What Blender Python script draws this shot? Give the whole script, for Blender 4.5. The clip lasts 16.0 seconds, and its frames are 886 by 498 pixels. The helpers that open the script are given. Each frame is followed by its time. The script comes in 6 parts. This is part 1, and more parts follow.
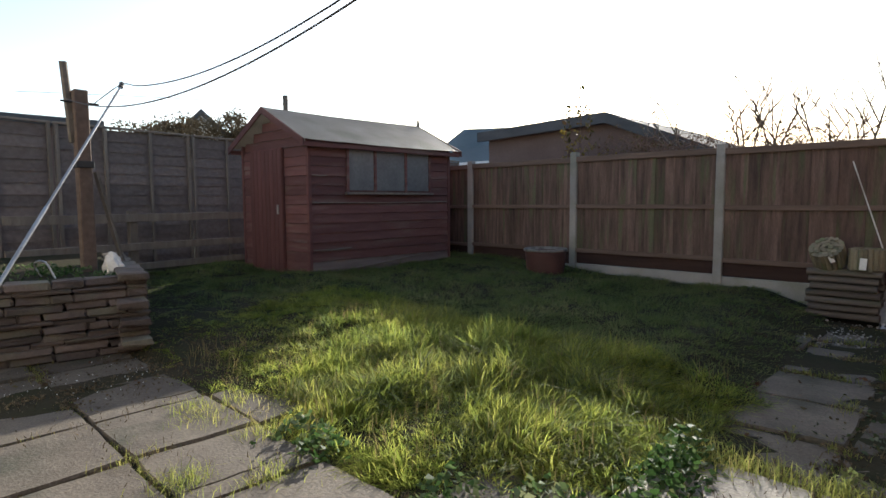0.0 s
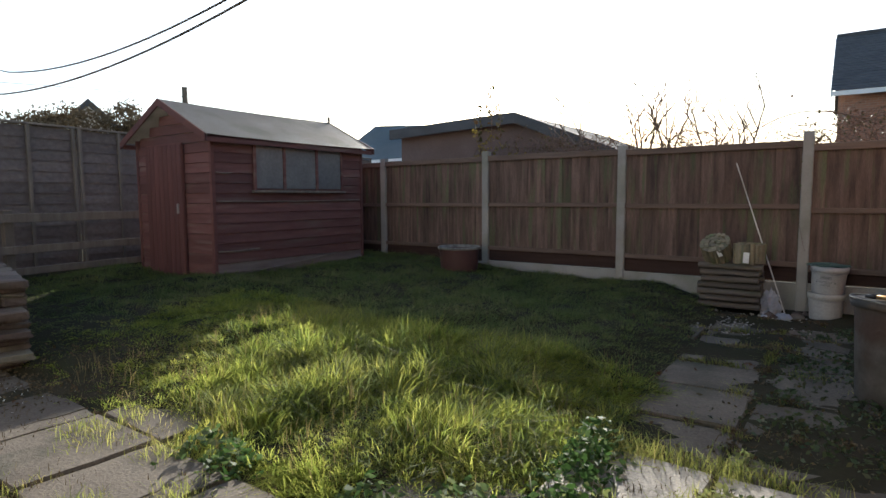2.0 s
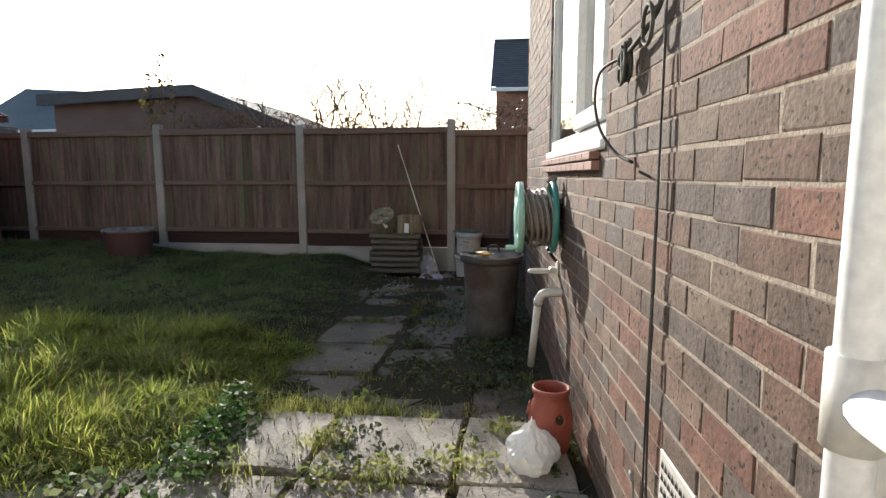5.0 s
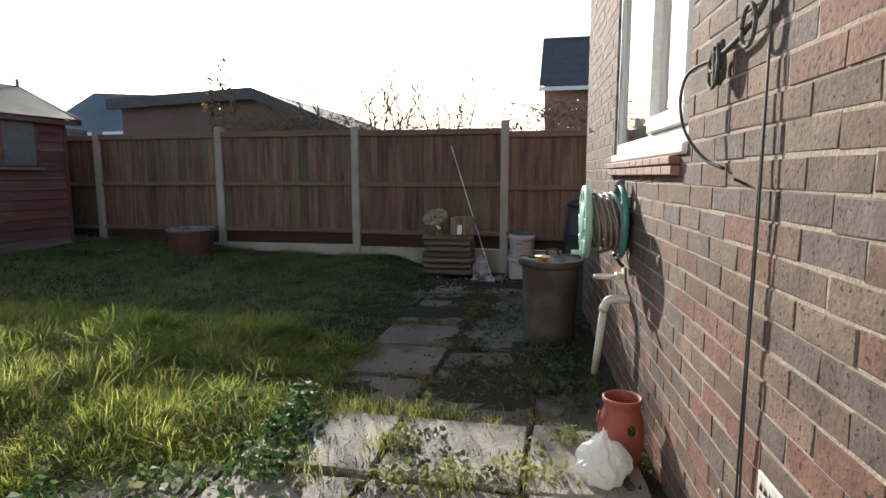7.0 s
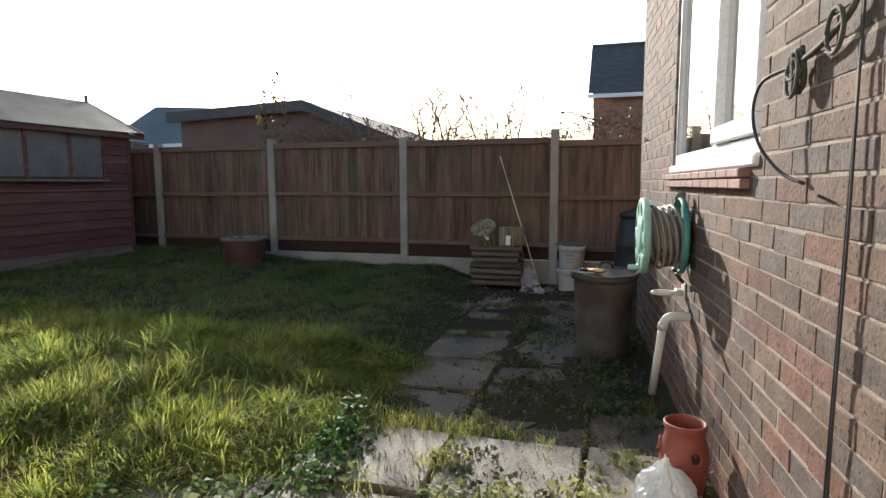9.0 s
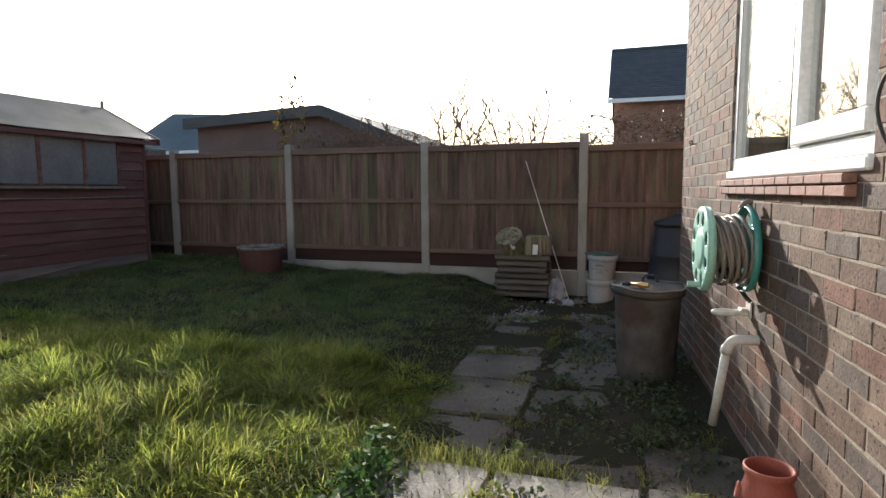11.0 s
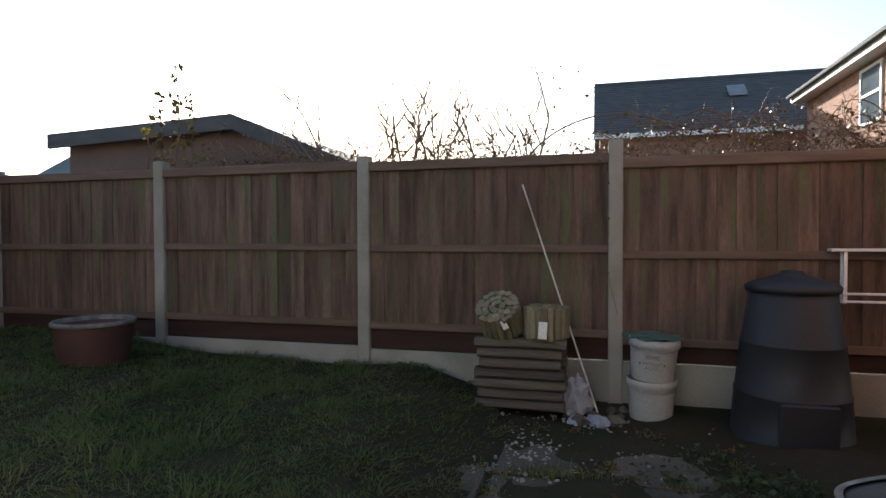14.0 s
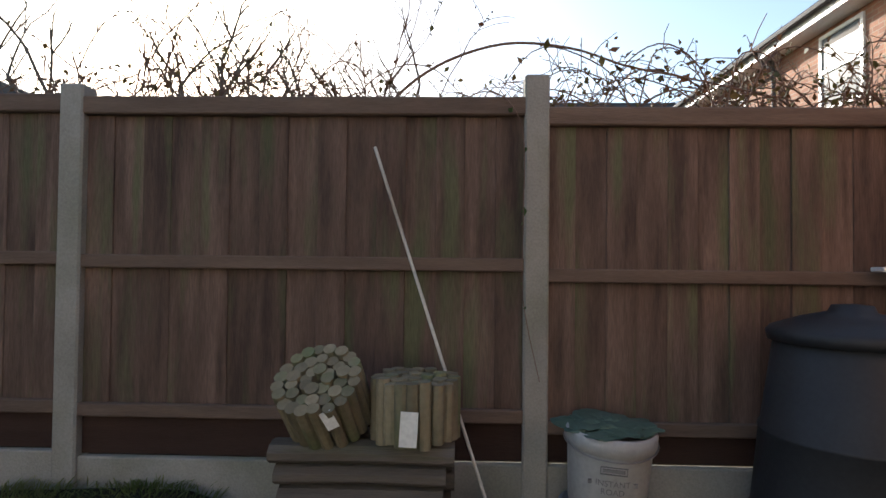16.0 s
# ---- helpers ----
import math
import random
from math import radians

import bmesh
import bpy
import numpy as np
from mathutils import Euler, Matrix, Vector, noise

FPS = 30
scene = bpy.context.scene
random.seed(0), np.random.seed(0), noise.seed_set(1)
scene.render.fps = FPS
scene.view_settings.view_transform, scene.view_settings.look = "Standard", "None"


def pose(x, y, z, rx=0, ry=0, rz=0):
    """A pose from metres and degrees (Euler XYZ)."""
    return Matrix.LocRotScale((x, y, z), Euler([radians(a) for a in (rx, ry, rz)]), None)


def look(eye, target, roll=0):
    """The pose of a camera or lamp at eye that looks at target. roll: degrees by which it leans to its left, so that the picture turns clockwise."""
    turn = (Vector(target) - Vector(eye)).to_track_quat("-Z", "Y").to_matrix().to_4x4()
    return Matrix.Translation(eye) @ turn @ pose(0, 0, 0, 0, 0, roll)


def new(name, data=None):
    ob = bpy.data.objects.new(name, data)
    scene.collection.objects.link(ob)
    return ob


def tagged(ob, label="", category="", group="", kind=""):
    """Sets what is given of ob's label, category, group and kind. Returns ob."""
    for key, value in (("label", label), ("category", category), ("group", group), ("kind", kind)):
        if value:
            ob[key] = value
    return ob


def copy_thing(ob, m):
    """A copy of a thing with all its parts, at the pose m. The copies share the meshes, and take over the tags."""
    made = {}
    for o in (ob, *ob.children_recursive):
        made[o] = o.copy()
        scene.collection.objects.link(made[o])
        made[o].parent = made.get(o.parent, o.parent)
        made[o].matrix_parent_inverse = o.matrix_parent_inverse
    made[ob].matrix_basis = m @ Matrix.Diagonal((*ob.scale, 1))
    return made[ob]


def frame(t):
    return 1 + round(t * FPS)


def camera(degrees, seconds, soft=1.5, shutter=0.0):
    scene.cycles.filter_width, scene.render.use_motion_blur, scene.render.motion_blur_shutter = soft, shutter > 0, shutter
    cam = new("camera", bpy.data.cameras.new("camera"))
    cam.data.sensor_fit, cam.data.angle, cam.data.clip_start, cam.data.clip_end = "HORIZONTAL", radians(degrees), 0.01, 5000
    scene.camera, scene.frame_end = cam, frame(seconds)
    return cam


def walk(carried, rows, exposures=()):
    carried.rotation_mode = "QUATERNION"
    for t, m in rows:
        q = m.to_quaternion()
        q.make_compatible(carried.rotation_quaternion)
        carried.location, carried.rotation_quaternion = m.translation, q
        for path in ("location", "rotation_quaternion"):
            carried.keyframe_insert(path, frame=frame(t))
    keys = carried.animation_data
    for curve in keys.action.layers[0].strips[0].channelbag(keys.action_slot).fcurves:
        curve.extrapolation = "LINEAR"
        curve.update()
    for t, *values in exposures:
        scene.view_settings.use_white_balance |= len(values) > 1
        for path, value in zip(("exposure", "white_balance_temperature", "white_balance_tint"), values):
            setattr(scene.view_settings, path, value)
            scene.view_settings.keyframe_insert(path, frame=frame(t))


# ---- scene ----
cam = camera(75.6, 16.0)
PATH = [
    (0, (0.292, 0.417, 1.175), (-1.088, 1.854, 1.008), -0.3),
    (0.5, (0.269, 0.416, 1.191), (-1.035, 1.922, 1.017), -0.3),
    (1, (0.244, 0.414, 1.184), (-0.968, 1.995, 1.008), -0.2),
    (1.5, (0.214, 0.404, 1.208), (-0.96, 2.014, 1.028), -0.3),
    (2, (0.25, 0.439, 1.194), (-0.895, 2.069, 1.015), -0.3),
    (2.5, (0.354, 0.462, 1.173), (-0.691, 2.158, 0.992), -0.5),
    (3, (0.511, 0.461, 1.149), (-0.35, 2.252, 0.93), -0.4),
    (3.5, (0.576, 0.444, 1.146), (-0.215, 2.264, 0.898), -0.2),
    (4, (0.675, 0.439, 1.167), (-0.026, 2.294, 0.908), -0.1),
    (4.5, (0.713, 0.423, 1.166), (0.264, 2.355, 0.91), -0.0),
    (4.7, (0.71, 0.421, 1.167), (0.358, 2.373, 0.914), -0.1),
    (5.6, (0.66, 0.417, 1.176), (0.487, 2.393, 0.92), -0.1),
    (7, (0.589, 0.419, 1.189), (0.191, 2.362, 0.935), -0.1),
    (7.5, (0.59, 0.416, 1.195), (0.134, 2.347, 0.945), -0.2),
    (8, (0.567, 0.432, 1.196), (0.074, 2.355, 0.953), -0.1),
    (8.5, (0.566, 0.457, 1.205), (0.037, 2.371, 0.972), -0.2),
    (9, (0.549, 0.462, 1.211), (-0.004, 2.371, 0.986), -0.3),
    (9.2, (0.524, 0.461, 1.217), (-0.037, 2.368, 0.994), -0.2),
    (11.5, (0.306, 0.965, 1.214), (-0.305, 2.86, 1.026), -0.4),
    (12, (0.216, 1.38, 1.208), (-0.403, 3.275, 1.044), -0.3),
    (12.5, (0.131, 1.822, 1.198), (-0.484, 3.721, 1.075), -0.3),
    (13, (0.035, 2.291, 1.175), (-0.576, 4.194, 1.099), -0.4),
    (13.5, (-0.1, 2.733, 1.182), (-0.675, 4.648, 1.122), -0.4),
    (14, (-0.214, 3.23, 1.181), (-0.733, 5.161, 1.134), -0.2),
    (14.5, (-0.286, 3.684, 1.166), (-0.746, 5.63, 1.138), -0.1),
    (15, (-0.321, 4.165, 1.136), (-0.66, 6.136, 1.122), -0.1),
    (15.5, (-0.377, 4.667, 1.121), (-0.603, 6.654, 1.118), 0.5),
    (16, (-0.393, 5.133, 1.095), (-0.45, 7.131, 1.138), 0.6),
]
walk(cam, [(t, look(e, g, r)) for t, e, g, r in PATH])

# ---- world and sun ----
SUN_AZ, SUN_EL = 26.3, 20.3
world = bpy.data.worlds.new("sky")
scene.world = world
world.use_nodes = True
wn = world.node_tree.nodes
wn.clear()
sky = wn.new("ShaderNodeTexSky")
sky.sky_type = 'NISHITA'
sky.sun_disc = False
sky.sun_elevation = radians(SUN_EL)
sky.sun_rotation = radians(-SUN_AZ)
sky.dust_density = 1.0
sky.air_density = 1.0
bg = wn.new("ShaderNodeBackground")
bg.inputs["Strength"].default_value = 0.145
wo = wn.new("ShaderNodeOutputWorld")
world.node_tree.links.new(sky.outputs[0], bg.inputs[0])
world.node_tree.links.new(bg.outputs[0], wo.inputs[0])
sun_way = Vector((-math.sin(radians(SUN_AZ)) * math.cos(radians(SUN_EL)), math.cos(radians(SUN_AZ)) * math.cos(radians(SUN_EL)), math.sin(radians(SUN_EL))))
lamp = bpy.data.lights.new("sun", 'SUN')
lamp.energy = 5.0
lamp.angle = radians(0.6)
lamp.color = (1.0, 0.95, 0.86)
sun = new("sun", lamp)
sun.matrix_world = look(tuple(sun_way * 60), (0, 0, 0))
scene.view_settings.exposure = 1.02

# ---- materials ----
def mat(name, c1, c2, scale=3.0, rough=0.8, bump=0.3, fine=60.0, stretch=(1, 1, 1), metal=0.0, spec=0.3, rnd=0.0, third=None, speck=0.0, pits=0.0):
    """Two colours mixed by a coarse and a fine noise; a third in stains; rnd: brightness by piece."""
    m = bpy.data.materials.new(name)
    m.use_nodes = True
    n, l = m.node_tree.nodes, m.node_tree.links
    b = n["Principled BSDF"]
    tc, oi = n.new("ShaderNodeTexCoord"), n.new("ShaderNodeObjectInfo")
    geo = n.new("ShaderNodeNewGeometry")
    add = n.new("ShaderNodeMath"); add.operation = 'ADD'
    l.new(oi.outputs["Random"], add.inputs[0]); l.new(geo.outputs["Random Per Island"], add.inputs[1])
    fr = n.new("ShaderNodeMath"); fr.operation = 'FRACT'
    l.new(add.outputs[0], fr.inputs[0])
    off = n.new("ShaderNodeVectorMath"); off.operation = 'MULTIPLY_ADD'
    cm = n.new("ShaderNodeCombineXYZ")
    for k in range(3):
        l.new(fr.outputs[0], cm.inputs[k])
    l.new(cm.outputs[0], off.inputs[0])
    off.inputs[1].default_value = (17.3, 9.1, 23.7)
    l.new(tc.outputs["Object"], off.inputs[2])
    mp = n.new("ShaderNodeMapping")
    mp.inputs["Scale"].default_value = stretch
    l.new(off.outputs[0], mp.inputs["Vector"])
    def noi(sc, det):
        t = n.new("ShaderNodeTexNoise")
        t.inputs["Scale"].default_value, t.inputs["Detail"].default_value = sc, det
        l.new(mp.outputs[0], t.inputs["Vector"])
        return t
    big, small = noi(scale, 5), noi(fine, 3)
    mx = n.new("ShaderNodeMix"); mx.data_type = 'RGBA'
    rmp = n.new("ShaderNodeMapRange")
    rmp.inputs["From Min"].default_value, rmp.inputs["From Max"].default_value = 0.32, 0.68
    l.new(big.outputs["Fac"], rmp.inputs["Value"])
    l.new(rmp.outputs[0], mx.inputs["Factor"])
    mx.inputs["A"].default_value, mx.inputs["B"].default_value = (*c1, 1), (*c2, 1)
    col = mx.outputs["Result"]
    if third:
        st = noi(scale * 0.45 + 0.6, 8)
        r2 = n.new("ShaderNodeMapRange")
        r2.inputs["From Min"].default_value, r2.inputs["From Max"].default_value = 0.52, 0.66
        l.new(st.outputs["Fac"], r2.inputs["Value"])
        m2 = n.new("ShaderNodeMix"); m2.data_type = 'RGBA'
        l.new(r2.outputs[0], m2.inputs["Factor"]); l.new(col, m2.inputs["A"])
        m2.inputs["B"].default_value = (*third, 1)
        col = m2.outputs["Result"]
    if pits:
        pt = noi(pits, 1)
        r3 = n.new("ShaderNodeMapRange")
        r3.inputs["From Min"].default_value, r3.inputs["From Max"].default_value = 0.655, 0.675
        l.new(pt.outputs["Fac"], r3.inputs["Value"])
        m3 = n.new("ShaderNodeMix"); m3.data_type = 'RGBA'
        l.new(r3.outputs[0], m3.inputs["Factor"]); l.new(col, m3.inputs["A"])
        m3.inputs["B"].default_value = (0.03, 0.022, 0.018, 1)
        col = m3.outputs["Result"]
    hv = n.new("ShaderNodeHueSaturation")
    l.new(col, hv.inputs["Color"])
    a = n.new("ShaderNodeMath"); a.operation = 'MULTIPLY_ADD'
    l.new(fr.outputs[0], a.inputs[0]); a.inputs[1].default_value = rnd; a.inputs[2].default_value = 1 - rnd / 2
    f2 = n.new("ShaderNodeMath"); f2.operation = 'MULTIPLY_ADD'
    l.new(small.outputs["Fac"], f2.inputs[0]); f2.inputs[1].default_value = 0.5 + speck; f2.inputs[2].default_value = 0.75 - speck / 2
    v = n.new("ShaderNodeMath"); v.operation = 'MULTIPLY'
    l.new(a.outputs[0], v.inputs[0]); l.new(f2.outputs[0], v.inputs[1])
    l.new(v.outputs[0], hv.inputs["Value"])
    l.new(hv.outputs["Color"], b.inputs["Base Color"])
    b.inputs["Roughness"].default_value, b.inputs["Metallic"].default_value = rough, metal
    b.inputs["Specular IOR Level"].default_value = spec
    if bump:
        bp = n.new("ShaderNodeBump")
        bp.inputs["Strength"].default_value, bp.inputs["Distance"].default_value = bump, 0.01
        sm = n.new("ShaderNodeMath"); sm.operation = 'ADD'
        l.new(small.outputs["Fac"], sm.inputs[0]); l.new(big.outputs["Fac"], sm.inputs[1])
        l.new(sm.outputs[0], bp.inputs["Height"]); l.new(bp.outputs[0], b.inputs["Normal"])
    return m


def ramp_by_piece(m, stops):
    """Base colour picked per piece from a list of colours, kept under the noise."""
    n, l = m.node_tree.nodes, m.node_tree.links
    mx = [x for x in n if x.bl_idname == "ShaderNodeMix"][0]
    fr = [x for x in n if x.bl_idname == "ShaderNodeMath" and x.operation == 'FRACT'][0]
    rp = n.new("ShaderNodeValToRGB")
    rp.color_ramp.interpolation = 'CONSTANT'
    while len(rp.color_ramp.elements) < len(stops):
        rp.color_ramp.elements.new(0.5)
    for k, c in enumerate(stops):
        rp.color_ramp.elements[k].position = k / len(stops)
        rp.color_ramp.elements[k].color = (*c, 1)
    l.new(fr.outputs[0], rp.inputs[0])
    l.new(rp.outputs[0], mx.inputs["A"])
    dk = n.new("ShaderNodeMix"); dk.data_type = 'RGBA'; dk.blend_type = 'MULTIPLY'
    dk.inputs["Factor"].default_value = 1.0
    dk.inputs["B"].default_value = (0.62, 0.6, 0.6, 1)
    l.new(rp.outputs[0], dk.inputs["A"])
    l.new(dk.outputs["Result"], mx.inputs["B"])
    return m


def leafy(name, stops, trans=0.5, rough=0.45, spec=0.2, glow=1.0):
    """Leaves and blades: colour by piece, light passing through."""
    m = bpy.data.materials.new(name)
    m.use_nodes = True
    n, l = m.node_tree.nodes, m.node_tree.links
    b, out = n["Principled BSDF"], n["Material Output"]
    geo = n.new("ShaderNodeNewGeometry")
    rp = n.new("ShaderNodeValToRGB")
    while len(rp.color_ramp.elements) < len(stops):
        rp.color_ramp.elements.new(0.5)
    for k, c in enumerate(stops):
        rp.color_ramp.elements[k].position = k / (len(stops) - 1)
        rp.color_ramp.elements[k].color = (*c, 1)
    tc = n.new("ShaderNodeTexCoord")
    no = n.new("ShaderNodeTexNoise")
    no.inputs["Scale"].default_value = 1.7
    l.new(tc.outputs["Object"], no.inputs["Vector"])
    av = n.new("ShaderNodeMath"); av.operation = 'MULTIPLY_ADD'
    l.new(no.outputs["Fac"], av.inputs[0]); av.inputs[1].default_value = 1.1; av.inputs[2].default_value = -0.27
    a2 = n.new("ShaderNodeMath"); a2.operation = 'MULTIPLY_ADD'
    l.new(geo.outputs["Random Per Island"], a2.inputs[0]); a2.inputs[1].default_value = 0.55
    l.new(av.outputs[0], a2.inputs[2])
    l.new(a2.outputs[0], rp.inputs[0])
    l.new(rp.outputs[0], b.inputs["Base Color"])
    b.inputs["Roughness"].default_value = rough
    b.inputs["Specular IOR Level"].default_value = spec
    tr = n.new("ShaderNodeBsdfTranslucent")
    hv = n.new("ShaderNodeHueSaturation")
    hv.inputs["Value"].default_value = glow
    l.new(rp.outputs[0], hv.inputs["Color"])
    l.new(hv.outputs[0], tr.inputs["Color"])
    ms = n.new("ShaderNodeMixShader")
    ms.inputs[0].default_value = trans
    l.new(b.outputs[0], ms.inputs[1]); l.new(tr.outputs[0], ms.inputs[2])
    l.new(ms.outputs[0], out.inputs["Surface"])
    return m


def glass(name, tint=(0.9, 0.95, 0.95), rough=0.02):
    m = bpy.data.materials.new(name)
    m.use_nodes = True
    b = m.node_tree.nodes["Principled BSDF"]
    b.inputs["Base Color"].default_value = (*tint, 1)
    b.inputs["Roughness"].default_value = rough
    b.inputs["Transmission Weight"].default_value = 1.0
    b.inputs["IOR"].default_value = 1.5
    return m


SOIL = mat("soil", (0.048, 0.04, 0.028), (0.032, 0.034, 0.018), 2.0, 0.98, 0.6, 40, spec=0.03)
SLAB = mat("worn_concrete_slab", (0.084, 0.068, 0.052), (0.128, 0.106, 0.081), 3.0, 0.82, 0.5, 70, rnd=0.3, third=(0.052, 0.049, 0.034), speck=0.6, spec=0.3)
# Greyer stone, with the sunlight on it put into the paler colour.
SLABGREYLIT = mat("grey_sunlit_stone_slab", (0.21, 0.185, 0.15), (0.3, 0.265, 0.22), 3.0, 0.78, 0.5, 70, rnd=0.25, third=(0.12, 0.108, 0.08), speck=0.6, spec=0.35)
BRICK = ramp_by_piece(mat("weathered_brick", (0.3, 0.2, 0.15), (0.2, 0.13, 0.1), 11.0, 0.9, 0.28, 75, rnd=0.3, speck=0.4, pits=74),
    [(0.151, 0.093, 0.066), (0.131, 0.091, 0.069), (0.169, 0.087, 0.062), (0.115, 0.089, 0.075), (0.149, 0.101, 0.074), (0.141, 0.090, 0.066), (0.176, 0.091, 0.064), (0.146, 0.105, 0.078), (0.111, 0.086, 0.073), (0.157, 0.104, 0.076)])
MORTAR = mat("lime_mortar", (0.32, 0.265, 0.205), (0.23, 0.19, 0.148), 14, 0.95, 0.4, 110, speck=0.3)
def coursed(m):
    """Brick courses laid over both upright directions of a far wall."""
    n, l = m.node_tree.nodes, m.node_tree.links
    mx = [x for x in n if x.bl_idname == "ShaderNodeMix"][0]
    tc = [x for x in n if x.bl_idname == "ShaderNodeTexCoord"][0]
    sp_, ad, cb = n.new("ShaderNodeSeparateXYZ"), n.new("ShaderNodeMath"), n.new("ShaderNodeCombineXYZ")
    l.new(tc.outputs["Object"], sp_.inputs[0])
    l.new(sp_.outputs[0], ad.inputs[0]); l.new(sp_.outputs[1], ad.inputs[1])
    l.new(ad.outputs[0], cb.inputs[0]); l.new(sp_.outputs[2], cb.inputs[1])
    for key, k in (("A", 1.0), ("B", 0.82)):
        bt = n.new("ShaderNodeTexBrick")
        bt.inputs["Scale"].default_value = 1.0
        bt.inputs["Brick Width"].default_value, bt.inputs["Row Height"].default_value = 0.225, 0.075
        bt.inputs["Mortar Size"].default_value = 0.006
        bt.inputs["Color1"].default_value = (0.4 * k, 0.2 * k, 0.13 * k, 1)
        bt.inputs["Color2"].default_value = (0.29 * k, 0.145 * k, 0.1 * k, 1)
        bt.inputs["Mortar"].default_value = (0.34 * k, 0.27 * k, 0.21 * k, 1)
        l.new(cb.outputs[0], bt.inputs["Vector"])
        l.new(bt.outputs["Color"], mx.inputs[key])
    return m


FAR_BRICK = coursed(mat("orange_brick_far", (0.36, 0.19, 0.13), (0.3, 0.16, 0.11), 5, 0.85, 0.2, 40))
FENCE = mat("weathered_fence_board", (0.066, 0.043, 0.034), (0.165, 0.108, 0.083), 3.4, 0.85, 0.5, 40, stretch=(5, 5, 0.5), rnd=0.5, third=(0.1, 0.1, 0.055), speck=0.4)
LAP = mat("grey_lap_board", (0.12, 0.095, 0.085), (0.165, 0.135, 0.12), 3.0, 0.85, 0.4, 40, stretch=(5, 0.5, 6), rnd=0.35)
RAIL = mat("fence_rail_timber", (0.105, 0.072, 0.055), (0.155, 0.108, 0.082), 3.0, 0.85, 0.3, 40, stretch=(0.6, 6, 6), rnd=0.3)
GREYWOOD = mat("grey_old_timber", (0.135, 0.112, 0.092), (0.19, 0.16, 0.13), 3.0, 0.85, 0.4, 40, stretch=(5, 5, 0.6), rnd=0.3)
TIMBER = mat("damp_grey_timber", (0.085, 0.072, 0.06), (0.13, 0.11, 0.092), 3.0, 0.88, 0.5, 40, stretch=(0.6, 6, 6), rnd=0.4, third=(0.08, 0.08, 0.05))
CONC = mat("cast_concrete", (0.25, 0.235, 0.21), (0.32, 0.30, 0.27), 3.0, 0.88, 0.3, 120, third=(0.23, 0.22, 0.18))
SHED = mat("red_stained_shiplap", (0.1, 0.041, 0.037), (0.136, 0.061, 0.053), 3.0, 0.75, 0.35, 40, stretch=(0.7, 0.7, 6), rnd=0.5, third=(0.14, 0.085, 0.07))
SHEDV = mat("red_stained_door_board", (0.092, 0.037, 0.033), (0.125, 0.052, 0.045), 3.0, 0.75, 0.35, 40, stretch=(6, 6, 0.6), rnd=0.25)
FELT = mat("roofing_felt", (0.17, 0.15, 0.125), (0.23, 0.205, 0.175), 2.5, 0.5, 0.3, 160, third=(0.13, 0.12, 0.09), spec=0.5)
SLATE = mat("slate_roof", (0.058, 0.059, 0.063), (0.085, 0.085, 0.088), 2.0, 0.7, 0.3, 30, stretch=(1, 1, 3))
TEAL = mat("blue_grey_roof", (0.15, 0.195, 0.215), (0.19, 0.235, 0.255), 1.0, 0.6, 0.2, 20)
OUTB = mat("brown_render", (0.12, 0.085, 0.075), (0.15, 0.108, 0.095), 2.0, 0.9, 0.2, 50)
OUTROOF = mat("grey_roof_sheet", (0.085, 0.085, 0.092), (0.12, 0.118, 0.122), 2.0, 0.8, 0.3, 60)
FARPANE = mat("far_window_glass", (0.07, 0.09, 0.11), (0.11, 0.14, 0.17), 1.5, 0.12, 0.0, 20, spec=0.5)
SHEDGREY = mat("bleached_shed_board", (0.13, 0.095, 0.085), (0.19, 0.15, 0.135), 3.0, 0.85, 0.4, 40, stretch=(0.7, 0.7, 6), rnd=0.3)
WHITE = mat("white_plastic", (0.78, 0.78, 0.77), (0.72, 0.72, 0.70), 2.0, 0.35, 0.02, 60, spec=0.5)
OFFWHITE = mat("dirty_white_plastic", (0.62, 0.60, 0.56), (0.5, 0.48, 0.43), 4.0, 0.5, 0.05, 60, third=(0.35, 0.32, 0.27))
TILE = mat("red_quarry_tile", (0.25, 0.135, 0.105), (0.19, 0.1, 0.08), 6.0, 0.75, 0.3, 80, rnd=0.3)
STONE = mat("dry_stone", (0.115, 0.09, 0.077), (0.07, 0.055, 0.048), 4.0, 0.9, 0.7, 50, rnd=0.6, third=(0.12, 0.11, 0.08))
GLASS = glass("window_glass")
# Near-black colour stands in for the lack of light behind the window.
DARK = mat("unlit_room_dark", (0.05, 0.05, 0.05), (0.08, 0.08, 0.075), 2, 0.9, 0)
SHEDGLASS = mat("dusty_pane", (0.12, 0.125, 0.13), (0.17, 0.175, 0.175), 3.0, 0.25, 0.02, 30, spec=0.6)
# Brighter, yellower stops paint the sunlight into the long grass.
GRASS = leafy("sunlit_grass_blades", [(0.06, 0.085, 0.018), (0.12, 0.155, 0.03), (0.19, 0.2, 0.045), (0.235, 0.225, 0.06)], 0.62, 0.75, 0.02, 2.4)

# Duller stops put the far lawn's shade into the short blades.
LAWN = leafy("short_shaded_lawn_blades", [(0.05, 0.068, 0.024), (0.085, 0.115, 0.038), (0.125, 0.148, 0.055), (0.18, 0.165, 0.075)], 0.5, 0.6, 0.08, 1.9)

DARKKICK = mat("dark_kick_board", (0.035, 0.018, 0.014), (0.05, 0.027, 0.02), 3, 0.85, 0.3, 40, stretch=(0.6, 6, 6))

